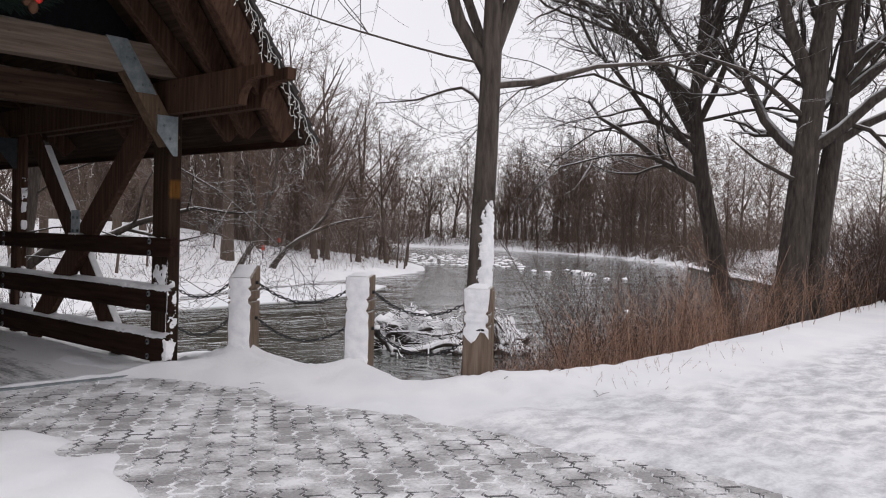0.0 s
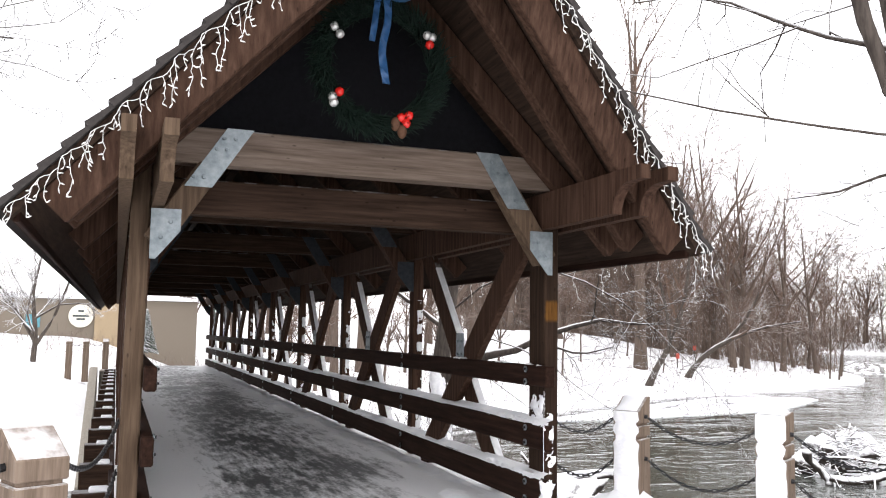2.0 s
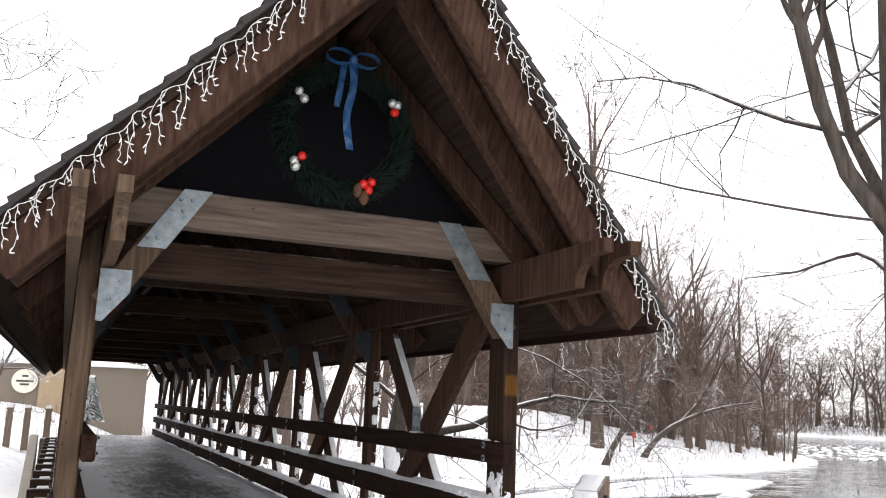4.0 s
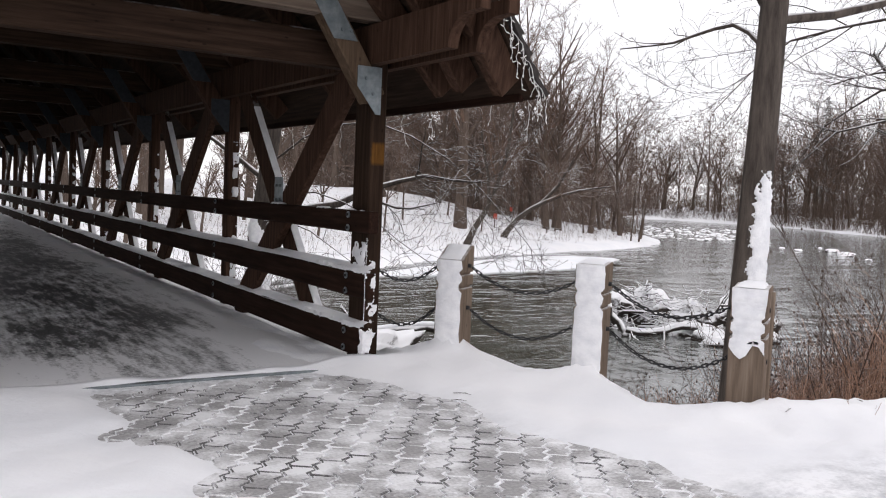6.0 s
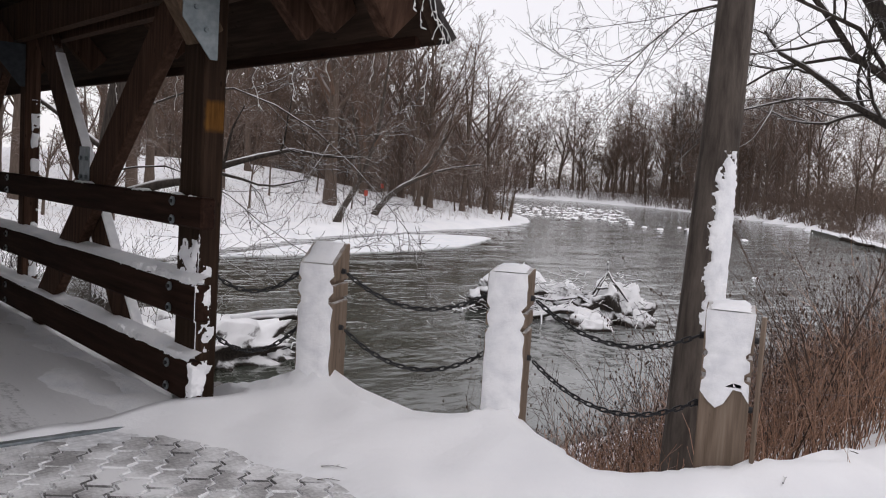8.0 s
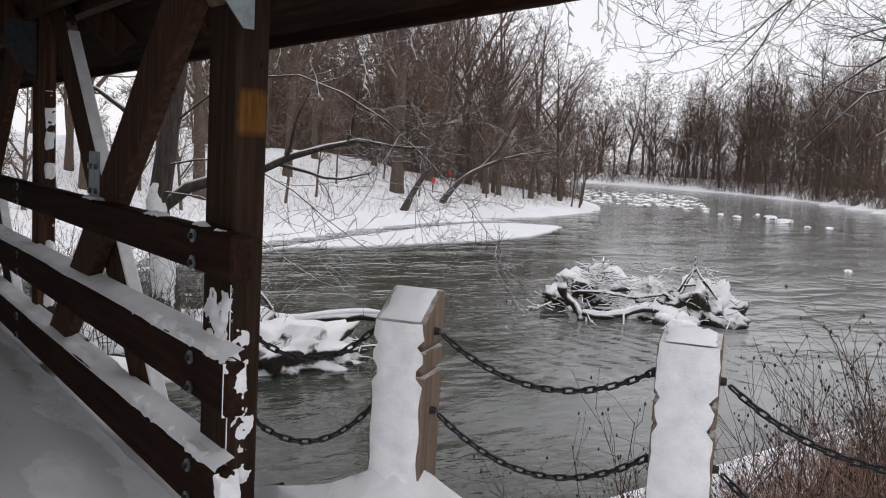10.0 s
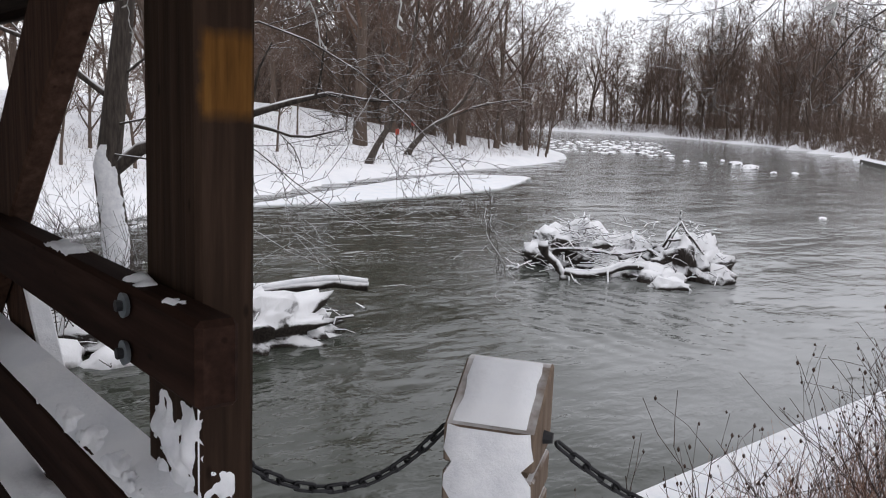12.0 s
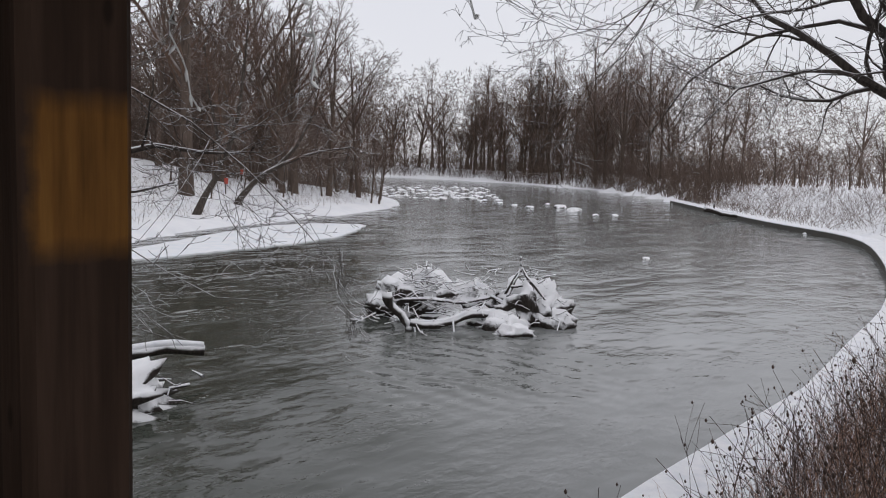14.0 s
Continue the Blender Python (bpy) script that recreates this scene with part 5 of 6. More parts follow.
# the fine twigs of the crowded crowns, too many to tell apart
for line, lo, hi, sign, count in ((FAR_BANK, 170, 300, 1, 20000), (NEAR_BANK, 214, 520, -1, 62000)):
    s = lo + (hi - lo) * g.rand(count) ** (1.0 if sign > 0 else 0.8)
    off = 4 + 42 * g.rand(count) ** 1.3
    pts = np.array([bank_place(line, a, sign * b) for a, b in zip(s, off)])
    top = (10.5 + 11.5 * smooth(off, 4, 22)) * (np.where(sign < 0, 0.42 + 0.85 * smooth(s, 205, 300) + 0.25 * smooth(s, 330, 400), 0.8 + 0.3 * smooth(s, 170, 230))) + 4.6 * waves(pts[:, 0], pts[:, 1], 31, 24.0) + 2.4 * waves(pts[:, 0], pts[:, 1], 32, 7.0)
    z = land(pts[:, 0], pts[:, 1]) + top * (0.03 + 0.97 * g.rand(count) ** 1.2)
    d = np.stack([g.randn(count) * 0.55, g.randn(count) * 0.55, g.uniform(-0.1, 1.1, count)], 1)
    ln = g.uniform(0.9, 2.4, count)[:, None]
    a = np.concatenate([pts, z[:, None]], 1)
    bend = g.randn(count, 3) * 0.18
    P = np.stack([a, a + (d * 0.5 + bend) * ln, a + d * ln], 1)
    R = ((g.uniform(0.02, 0.045, count) + 0.085 * smooth(off, 8, 36)) * (np.where(sign < 0, 0.4 + 0.6 * smooth(s, 235, 330), 0.75)))[:, None] * np.array([[1.0, 0.75, 0.3]])
    tagged(new("crown_twigs", array_mesh("crown_twigs", [tubes(P, R, 3)], M_THICKET)), "hazy brown mass of fine leafless twigs", "twigs", kind="stuff")

# brush that hides the foot of the wood where the river bends away
n = 6000
s = g.uniform(205, 520, n)
pts = np.array([bank_place(NEAR_BANK, a, -b) for a, b in zip(s, 1.8 + 9 * g.rand(n) ** 1.3)])
pieces, _ = sticks(g, pts, land(pts[:, 0], pts[:, 1]), 0.8, 4.2, 0.3, 0.04, 3)
tagged(new("undergrowth", array_mesh("undergrowth", pieces, M_THICKET)), "low brown brush at the foot of the wood", "undergrowth", kind="stuff")

# russet stems on the near bank slope
g = np.random.RandomState(33)
n = 9000
xs = 2.0 + 15.0 * g.rand(n) ** 1.25
ys = g.uniform(-2.7, 3.4, n)
pts = np.stack([xs, ys], 1)
to, ne = offset_from(BANK_TOP, xs, ys), offset_from(NEAR_BANK, xs, ys)
keep = (to > -0.45) & (ne < -1.55) & (np.hypot(xs - 2.32, ys + 1.62) > 0.2) & (g.rand(n) < 0.10 * smooth(xs, 2.4, 4.0) + (0.85 - 0.3 * smooth(xs, 5.0, 8.0)) * smooth(to, 0.05, 1.3))
pts = pts[keep]
tall = 0.32 + 0.52 * smooth(pts[:, 0], 2.2, 5.0)
pieces, tips = sticks(g, pts, land(pts[:, 0], pts[:, 1]), tall * 0.6, tall * 1.45, 0.2, 0.0042, 3)
tagged(new("dry_stems", array_mesh("dry_stems", pieces, M_REED)), "thick stand of russet dry stems on the bank", "dry stems", kind="stuff")
pick = tips[g.rand(len(tips)) < 0.22][:, -1]
P = pick[:, None] + np.array([[0, 0, 0], [0, 0, 0.012], [0, 0, 0.026]])[None] + g.randn(len(pick), 1, 3) * 0.01
R = np.tile(np.array([[0.003, 0.009, 0.002]]), (len(pick), 1))
tagged(new("seed_heads", array_mesh("seed_heads", [tubes(P, R, 4)], M_SEED)), "small dark seed heads on the dry stems", "seed heads", kind="stuff")
n = 620
xs, ys = 3.4 + 9.5 * g.rand(n), g.uniform(-2.4, 2.2, n)
to, ne = offset_from(BANK_TOP, xs, ys), offset_from(NEAR_BANK, xs, ys)
pts = np.stack([xs, ys], 1)[(to > 0.7) & (ne < -1.7)]
pieces, tips = sticks(g, pts, land(pts[:, 0], pts[:, 1]), 0.9, 1.75, 0.2, 0.006, 6)
tagged(new("dark_shrubs", array_mesh("dark_shrubs", pieces, M_SEED)), "sparse dark twiggy shrubs above the dry stems", "shrubs", kind="stuff")
pick = tips[g.rand(len(tips)) < 0.5][:, -1]
P = pick[:, None] + np.array([[0, 0, 0], [0, 0, 0.014], [0, 0, 0.03]])[None] + g.randn(len(pick), 1, 3) * 0.012
R = np.tile(np.array([[0.004, 0.012, 0.003]]), (len(pick), 1))
tagged(new("seed_heads", array_mesh("seed_heads", [tubes(P, R, 4)], M_SEED)), "small dark withered leaves on the shrubs", "seed heads", kind="stuff")
# a dark thicket beside the walk, past the great tree
n = 900
pts = np.stack([20.0 + 2.6 * g.randn(n), -0.7 + 0.8 * g.randn(n)], 1)
pieces, _ = sticks(g, pts, land(pts[:, 0], pts[:, 1]), 0.7, 1.9, 0.3, 0.012, 5)
tagged(new("dark_shrubs", array_mesh("dark_shrubs", pieces, M_SEED)), "dense dark leafless thicket beside the walk", "shrubs", kind="stuff")
# snowy brush among the rocks beside the bridge
n = 420
pts = np.stack([0.5 + 7.0 * g.rand(n), 14.8 + 6.5 * g.rand(n)], 1)
pieces, _ = sticks(g, pts, np.full(n, -2.9), 0.6, 2.2, 0.35, 0.012, 4)
tagged(new("dark_shrubs", array_mesh("dark_shrubs", pieces, M_BARK_DARK)), "dark snowy brush among the rocks by the water", "shrubs", kind="stuff")
# stems and brambles further along the bank and on the snow of the far one
n = 3600
s = g.uniform(95, 215, n)
pts = np.array([bank_place(NEAR_BANK, a, -b) for a, b in zip(s, 1.7 + 7 * g.rand(n))])
pieces, _ = sticks(g, pts, land(pts[:, 0], pts[:, 1]), 0.3, 1.3, 0.5, 0.013, 3)
tagged(new("bank_scrub", array_mesh("bank_scrub", pieces, M_BRUSH)), "low brown scrub along the river wall", "scrub", kind="stuff")
n = 3200
s = g.uniform(85, 190, n)
pts = np.array([bank_place(FAR_BANK, a, b) for a, b in zip(s, 2.5 + 22 * g.rand(n))])
pieces, _ = sticks(g, pts, land(pts[:, 0], pts[:, 1]), 0.25, 1.0, 0.3, 0.010, 2)
tagged(new("bank_scrub", array_mesh("bank_scrub", pieces, M_BRUSH)), "thin dry weeds poking through the snow", "scrub", kind="stuff")


# ---- driftwood, rocks and ice in the river ----
M_DRIFT = bark_material("wet_driftwood_under_snow", (0.02, 0.017, 0.015), (0.07, 0.058, 0.05), 1.0, (0.05, 0.4))
M_HEAP = bark_material("snowed_over_brushwood", (0.02, 0.017, 0.015), (0.07, 0.058, 0.05), 1.0, (0.2, 0.5), 0.0, 4.5)
M_STICKS = bark_material("snow_coated_sticks", (0.02, 0.017, 0.015), (0.07, 0.058, 0.05), 1.0, (-0.35, 0.1))


def lump(name, c, size, seed, mat, parent=None, rough=0.22, label="", freq=1.7):
    """A rounded, uneven heap or stone."""
    bm = bmesh.new()
    bmesh.ops.create_icosphere(bm, subdivisions=3 if max(size) < 0.95 else 4, radius=1.0)
    off = Vector((seed * 3.7, seed * 1.3, seed * 2.1))
    for v in bm.verts:
        p = v.co.copy()
        k = 1 + rough * (noise.fractal(p * freq + off, 0.75, 2.0, 5) + 0.5 * noise.noise(p * 3 * freq + off))
        v.co = Vector((p.x * size[0] * k, p.y * size[1] * k, max(p.z, -0.4) * size[2] * k))
    for f in bm.faces:
        f.smooth = True
    o = part(name, bm, mat, parent, label)
    o.location = c
    return o


def at_origin(e, o):
    o.matrix_parent_inverse = Matrix.Translation(-e.location)
    return o


PR, PF, PO = Vector((0.628, -0.778, 0)), Vector((0.778, 0.628, 0)), Vector((20.65, 15.35, WATER))


def pp(r, f, h):
    return PO + PR * r + PF * f + Vector((0, 0, h))


pile = thing("driftwood_pile", "snow-laden heap of driftwood stranded in the river", "driftwood", tuple(PO))
turn = math.atan2(PR.y, PR.x)
for k, (r, f, h, s) in enumerate(((-1.45, 1.5, 0.0, (1.75, 1.5, 1.35)), (0.0, 1.2, 0.0, (1.3, 1.1, 1.0)), (2.0, 0.6, 0.0, (1.25, 1.2, 1.2)), (1.1, -0.7, -0.05, (0.8, 0.7, 0.55)), (0.3, 0.1, -0.05, (1.5, 0.8, 0.55)), (1.35, -1.7, -0.05, (0.6, 0.5, 0.34)), (2.7, -0.2, -0.05, (0.7, 0.6, 0.55)))):
    o = at_origin(pile, lump("hummock", pp(r, f, h), s, 2 + k, M_HEAP, pile, 0.42, "", 2.8))
    o.rotation_euler = (0, 0, turn)


def log(nm, pts, r0, r1, parent, mat=M_DRIFT, sides=9):
    v, f = [], []
    p = [Vector(q) for q in resample([tuple(q) for q in pts], 10)]
    gg = random.Random(len(pts) + int(r0 * 1000) + int(p[0].x * 10))
    rr = [r0 + (r1 - r0) * i / 9 for i in range(10)]
    p = [q + Vector((gg.uniform(-1, 1), gg.uniform(-1, 1), gg.uniform(-1, 1))) * r0 * 0.25 for q in p]
    tube_arrays(p, [x * gg.uniform(0.9, 1.1) for x in rr], sides, v, f)
    return at_origin(parent, part(nm, raw(nm, v, f, mat, True), None, parent))


def snowy_log(nm, pts, r0, r1, parent):
    """A trunk with a rounded ridge of snow along its back."""
    o = log(nm, pts, r0, r1, parent)
    v, f = [], []
    p = [Vector(q) + Vector((0, 0, r0 * 0.55)) for q in resample([tuple(q) for q in pts], 12)]
    tube_arrays(p, [r0 * 0.72 + (r1 - r0) * 0.72 * i / 11 for i in range(12)], 8, v, f)
    s = part("snow_ridge", raw("snow_ridge", v, f, M_SNOW, True), None, o, "ridge of fresh snow")
    return o


log("limb", [pp(-2.45, -1.5, 1.05), pp(-2.3, -1.5, 0.75), pp(-1.9, -1.6, 0.35), pp(-1.65, -1.7, -0.1)], 0.15, 0.11, pile)
snowy_log("limb", [pp(-1.7, -1.7, 0.22), pp(-1.0, -1.6, 0.18), pp(-0.4, -1.3, 0.28), pp(0.0, -0.9, 0.42), pp(1.0, -0.4, 0.35)], 0.11, 0.13, pile)
log("limb", [pp(-1.6, -1.7, 0.15), pp(-1.5, -1.9, -0.2), pp(-1.35, -2.1, -0.6)], 0.035, 0.02, pile)
log("limb", [pp(-0.45, -1.4, 0.3), pp(-0.4, -1.7, -0.1), pp(-0.25, -2.0, -0.6)], 0.035, 0.02, pile)
snowy_log("limb", [pp(-2.0, -0.4, 0.7), pp(-1.2, -0.3, 0.75), pp(-0.2, 0.0, 0.6), pp(0.8, 0.4, 0.75)], 0.06, 0.05, pile)
snowy_log("limb", [pp(0.7, 0.0, 0.85), pp(1.2, 0.0, 0.6), pp(1.9, 0.0, 0.45)], 0.07, 0.05, pile)
snowy_log("limb", [pp(0.3, 1.0, 0.95), pp(0.55, 1.0, 0.92), pp(0.7, 0.8, 0.75)], 0.15, 0.12, pile)
for a, b in (((1.25, 0.1, 0.8), (1.68, 0.3, 1.75)), ((2.2, 0.2, 0.9), (1.66, 0.3, 1.8)), ((1.1, 0.5, 0.7), (1.64, 0.3, 1.7)), ((1.66, 0.3, 1.6), (1.66, 0.3, 2.1)), ((1.35, 0.1, 1.15), (1.95, 0.2, 1.2)), ((2.6, 0.0, 0.6), (1.7, 0.3, 1.65))):
    log("limb", [pp(*a), pp(*((np.array(a) + np.array(b)) / 2)), pp(*b)], 0.05, 0.03, pile, M_DRIFT, 6)
snowy_log("limb", [pp(2.2, 0.1, 0.5), pp(2.8, 0.0, 0.55), pp(3.2, 0.0, 0.6)], 0.05, 0.035, pile)
snowy_log("limb", [pp(0.9, -0.9, 0.3), pp(1.3, -1.1, 0.15), pp(1.7, -1.2, -0.05)], 0.06, 0.04, pile)
g = np.random.RandomState(5)
segs = []
for i in range(430):
    r0, spread = ((-1.5, 1.4) if i % 3 else (2.1, 1.0)) if i % 5 else (0.3, 1.6)
    c = np.array([r0 + g.randn() * spread * 0.55, 0.6 + g.randn() * 0.95, 0.0])
    d2 = ((c[0] - r0) / spread) ** 2
    c[2] = 1.6 * math.exp(-d2 * 1.1 - ((c[1] - 0.9) / 1.7) ** 2) * g.uniform(0.5, 1.05) + 0.08
    a, e2, ln = g.uniform(0, 6.28), g.uniform(-0.35, 0.55), g.uniform(0.3, 0.85)
    d = np.array([math.cos(a) * math.cos(e2), math.sin(a) * math.cos(e2), math.sin(e2)]) * ln / 2
    mid = c + g.randn(3) * 0.07
    segs.append([pp(*(c - d)), pp(*mid), pp(*(c + d))])
P = np.array([[tuple(q) for q in s] for s in segs])
R = g.uniform(0.008, 0.028, (len(segs), 1)) * np.array([[1.0, 0.85, 0.5]])
tw = at_origin(pile, part("twig_tangle", array_mesh("twig_tangle", [tubes(P, R, 5)], M_STICKS), None, pile, "tangle of snowy sticks"))
tagged(tw, kind="stuff")
for k, (r, f, ln) in enumerate(((-3.6, -0.6, 0.35),)):
    st = thing("floating_stick", "short snowy stick in the river", "stick", tuple(pp(r, f, 0)))
    snowy_log("stick", [pp(r, f, 0.05), pp(r + 0.2, f, 0.06), pp(r + ln, f, 0.02)], 0.05, 0.03, st)

# the snowy spit of roots beside the bridge, with a fallen trunk
mound = thing("root_mound", "snow-covered mound of roots at the water's edge", "mound", (7.4, 14.6, WATER))
for k, (c, s) in enumerate((((7.3, 14.5, WATER), (1.9, 1.3, 0.85)), ((5.6, 15.6, WATER), (1.7, 1.4, 0.9)), ((8.35, 14.35, WATER), (0.85, 0.7, 0.6)), ((6.9, 16.2, WATER), (1.3, 1.0, 1.0)))):
    at_origin(mound, lump("hummock", c, s, 11 + k, M_HEAP, mound, 0.42, "", 2.9))
fallen = thing("fallen_log", "fallen trunk with a ridge of snow lying in the river", "log", (9, 16, WATER))
snowy_log("trunk", [(7.6, 17.0, -2.75), (8.6, 16.4, -2.85), (9.4, 16.0, -2.7), (10.2, 15.7, -2.62), (10.9, 15.35, -2.72)], 0.17, 0.12, fallen)
snowy_log("limb", [(8.2, 16.6, -2.8), (7.9, 16.4, -2.35), (7.6, 16.3, -2.0)], 0.07, 0.04, fallen)
g = random.Random(8)
for i in range(38):
    x, y = 0.2 + 6.8 * g.random(), 14.0 + 5.5 * g.random()
    s = g.uniform(0.3, 0.75)
    tagged(lump("boulder", (x, y, WATER - 0.05), (s * 1.2, s, s * g.uniform(0.6, 1.0)), 30 + i, M_DRIFT), "snow-capped boulder under the bridge", "boulder", "boulders under the bridge")
gm = np.random.RandomState(15)
segs = []
for i in range(110):
    c = np.array([7.4, 14.7, -2.95]) + gm.randn(3) * np.array([1.1, 0.7, 0.15])
    if i % 3 == 0:
        c = np.array([4.6, 16.4, -2.75]) + gm.randn(3) * np.array([1.6, 1.0, 0.3])
    a, e2, ln = gm.uniform(0, 6.28), gm.uniform(-0.3, 0.3), gm.uniform(0.2, 0.55)
    d = np.array([math.cos(a) * math.cos(e2), math.sin(a) * math.cos(e2), math.sin(e2)]) * ln / 2
    segs.append([c - d, c + gm.randn(3) * 0.07, c + d])
at_origin(mound, tagged(part("root_tangle", array_mesh("root_tangle", [tubes(np.array(segs), gm.uniform(0.012, 0.04, (len(segs), 1)) * np.array([[1.0, 0.85, 0.5]]), 5)], M_DRIFT), None, mound, "tangle of snowy roots"), kind="stuff"))
# rapids and scattered stones upstream
for i in range(210):
    u, w = g.random() ** 1.3, g.uniform(-13, 9)
    x, y = 91 + 52 * u + 0.62 * w, 75 + 42 * u - 0.78 * w
    s = g.uniform(0.16, 0.5)
    tagged(lump("river_stone", (x, y, WATER - 0.04), (s * 1.5, s, s * 0.42), 60 + i, M_DRIFT, rough=0.3), "snow-capped stone in the rapids", "stone", "stones in the rapids")
for i, (x, y, s) in enumerate(((91, 64.5, 0.4), (88.5, 60.5, 0.35), (86, 56.5, 0.45), (89.5, 54.4, 0.75), (84, 49.2, 0.8), (88.3, 51.2, 0.4), (80.2, 44.3, 0.3), (81.6, 42.8, 0.35), (43.8, 20.6, 0.22), (94, 70, 0.35), (97, 61, 0.3))):
    tagged(lump("river_stone", (x, y, WATER - 0.04), (s * 1.3, s, s * 0.6), 170 + i, M_DRIFT), "snow-capped stone standing in the river", "stone", "stones in the river")
bank_log = thing("washed_up_log", "dark snowy log washed up against the bank", "log", (87.5, 33.5, -3))
snowy_log("trunk", [(85.5, 34.6, -2.2), (87, 33.6, -2.6), (89.5, 32.2, -2.9)], 0.3, 0.2, bank_log)
log("limb", [(86.5, 34.0, -2.4), (86.0, 33.8, -1.6)], 0.1, 0.05, bank_log)

ICE = [(8, 28.6), (14, 33.0), (18, 35.4), (22, 35.2), (27.5, 36.2), (32, 37), (37.3, 38.8), (42, 41.8), (46.3, 45), (46.8, 46.4), (44.5, 48.4), (40, 48.4), (34, 45.6), (27, 41.6), (19, 36.4), (13, 32.6), (7, 28.4)]
pts = []
for (ax, ay), (bx, by) in zip(ICE, ICE[1:] + ICE[:1]):
    for k in range(8):
        t = k / 8
        pts.append((ax + (bx - ax) * t + g.uniform(-0.12, 0.12), ay + (by - ay) * t + g.uniform(-0.12, 0.12)))
tagged(part("ice_shelf", extruded(pts, "z", WATER - 0.05, WATER + 0.07), M_ICE), "flat snow-covered shelf of ice by the bank", "ice", kind="structure")

# ---- wreath in the gable ----
WC = Vector((MID - 0.02, -0.42, 3.36))
wreath = thing("wreath", "dark evergreen wreath with baubles and a blue bow", "wreath", tuple(WC))
g = np.random.RandomState(9)
n = 2600
a = g.uniform(0, 2 * math.pi, n)
tube_a = g.uniform(0, 2 * math.pi, n)
rr = 0.07 * np.sqrt(g.rand(n))
c = np.stack([(0.43 + rr * np.cos(tube_a)) * np.cos(a), rr * np.sin(tube_a), (0.43 + rr * np.cos(tube_a)) * np.sin(a)], 1) + np.array(WC)
d = np.stack([np.cos(a + 1.1) + g.randn(n) * 0.5, g.randn(n) * 0.6 - 0.2, np.sin(a + 1.1) + g.randn(n) * 0.5], 1)
d /= np.linalg.norm(d, axis=1, keepdims=True)
P = np.stack([c, c + d * 0.06, c + d * 0.11], 1)
R = np.tile(np.array([[0.006, 0.005, 0.002]]), (n, 1))
o = part("foliage", array_mesh("foliage", [tubes(P, R, 3)], M_NEEDLE), None, wreath, "dark evergreen sprays")
at_origin(wreath, o)


def ball(nm, c, r, mat, parent):
    bm = bmesh.new()
    bmesh.ops.create_uvsphere(bm, u_segments=14, v_segments=9, radius=r)
    for f in bm.faces:
        f.smooth = True
    o = at_origin(parent, part(nm, bm, mat, parent))
    o.location = c
    return o


for x, z, mat in ((-0.37, -0.29, M_SILVER), (-0.32, -0.25, M_RED), (0.14, -0.39, M_RED), (0.20, -0.37, M_RED), (0.18, -0.43, M_RED), (-0.37, 0.22, M_SILVER), (-0.33, 0.17, M_SILVER), (0.37, 0.24, M_SILVER), (0.33, 0.25, M_SILVER), (0.35, 0.18, M_RED), (-0.36, -0.33, M_SILVER)):
    ball("bauble", WC + Vector((x, -0.085, z)), 0.034, mat, wreath)
for x, z in ((0.10, -0.44), (0.15, -0.49)):
    o = ball("pine_cone", WC + Vector((x, -0.08, z)), 0.035, M_CONE, wreath)
    o.scale = (1, 1, 1.5)


def ribbon(nm, pts, w, parent):
    v, f = [], []
    for i, p in enumerate(pts):
        p = Vector(p)
        v += [tuple(p + Vector((-w / 2, 0.01 * math.sin(i * 1.4), 0))), tuple(p + Vector((w / 2, -0.01 * math.sin(i * 1.4 + 0.8), 0))), tuple(p + Vector((w / 2, 0.004, 0))), tuple(p + Vector((-w / 2, 0.004, 0)))]
        if i:
            b = i * 4
            for k in range(4):
                f.append((b - 4 + k, b - 4 + (k + 1) % 4, b + (k + 1) % 4, b + k))
    return at_origin(parent, part(nm, raw(nm, v, f, M_RIBBON, True), None, parent, "shiny blue ribbon"))


top = WC + Vector((0.0, -0.1, 0.50))
ribbon("ribbon_tail", [top + Vector((0.02 * math.sin(i * 0.6), -0.01, -i * 0.055)) for i in range(13)], 0.055, wreath)
ribbon("ribbon_tail", [top + Vector((-0.05 - 0.006 * i, 0.01, -i * 0.05)) for i in range(8)], 0.045, wreath)
for sx in (-1, 1):
    v, f = [], []
    for i in range(13):
        t = 2 * math.pi * i / 12
        p = top + Vector((sx * (0.10 - 0.10 * math.cos(t)), -0.02, 0.055 * math.sin(t) + 0.02))
        v += [tuple(p + Vector((0, -0.03, 0))), tuple(p + Vector((0, 0.03, 0)))]
        if i:
            f.append((2 * i - 2, 2 * i - 1, 2 * i + 1, 2 * i))
    at_origin(wreath, part("bow_loop", raw("bow_loop", v, f, M_RIBBON, True), None, wreath, "shiny blue ribbon"))
ball("bow_knot", top + Vector((0, -0.03, 0.01)), 0.035, M_RIBBON, wreath)

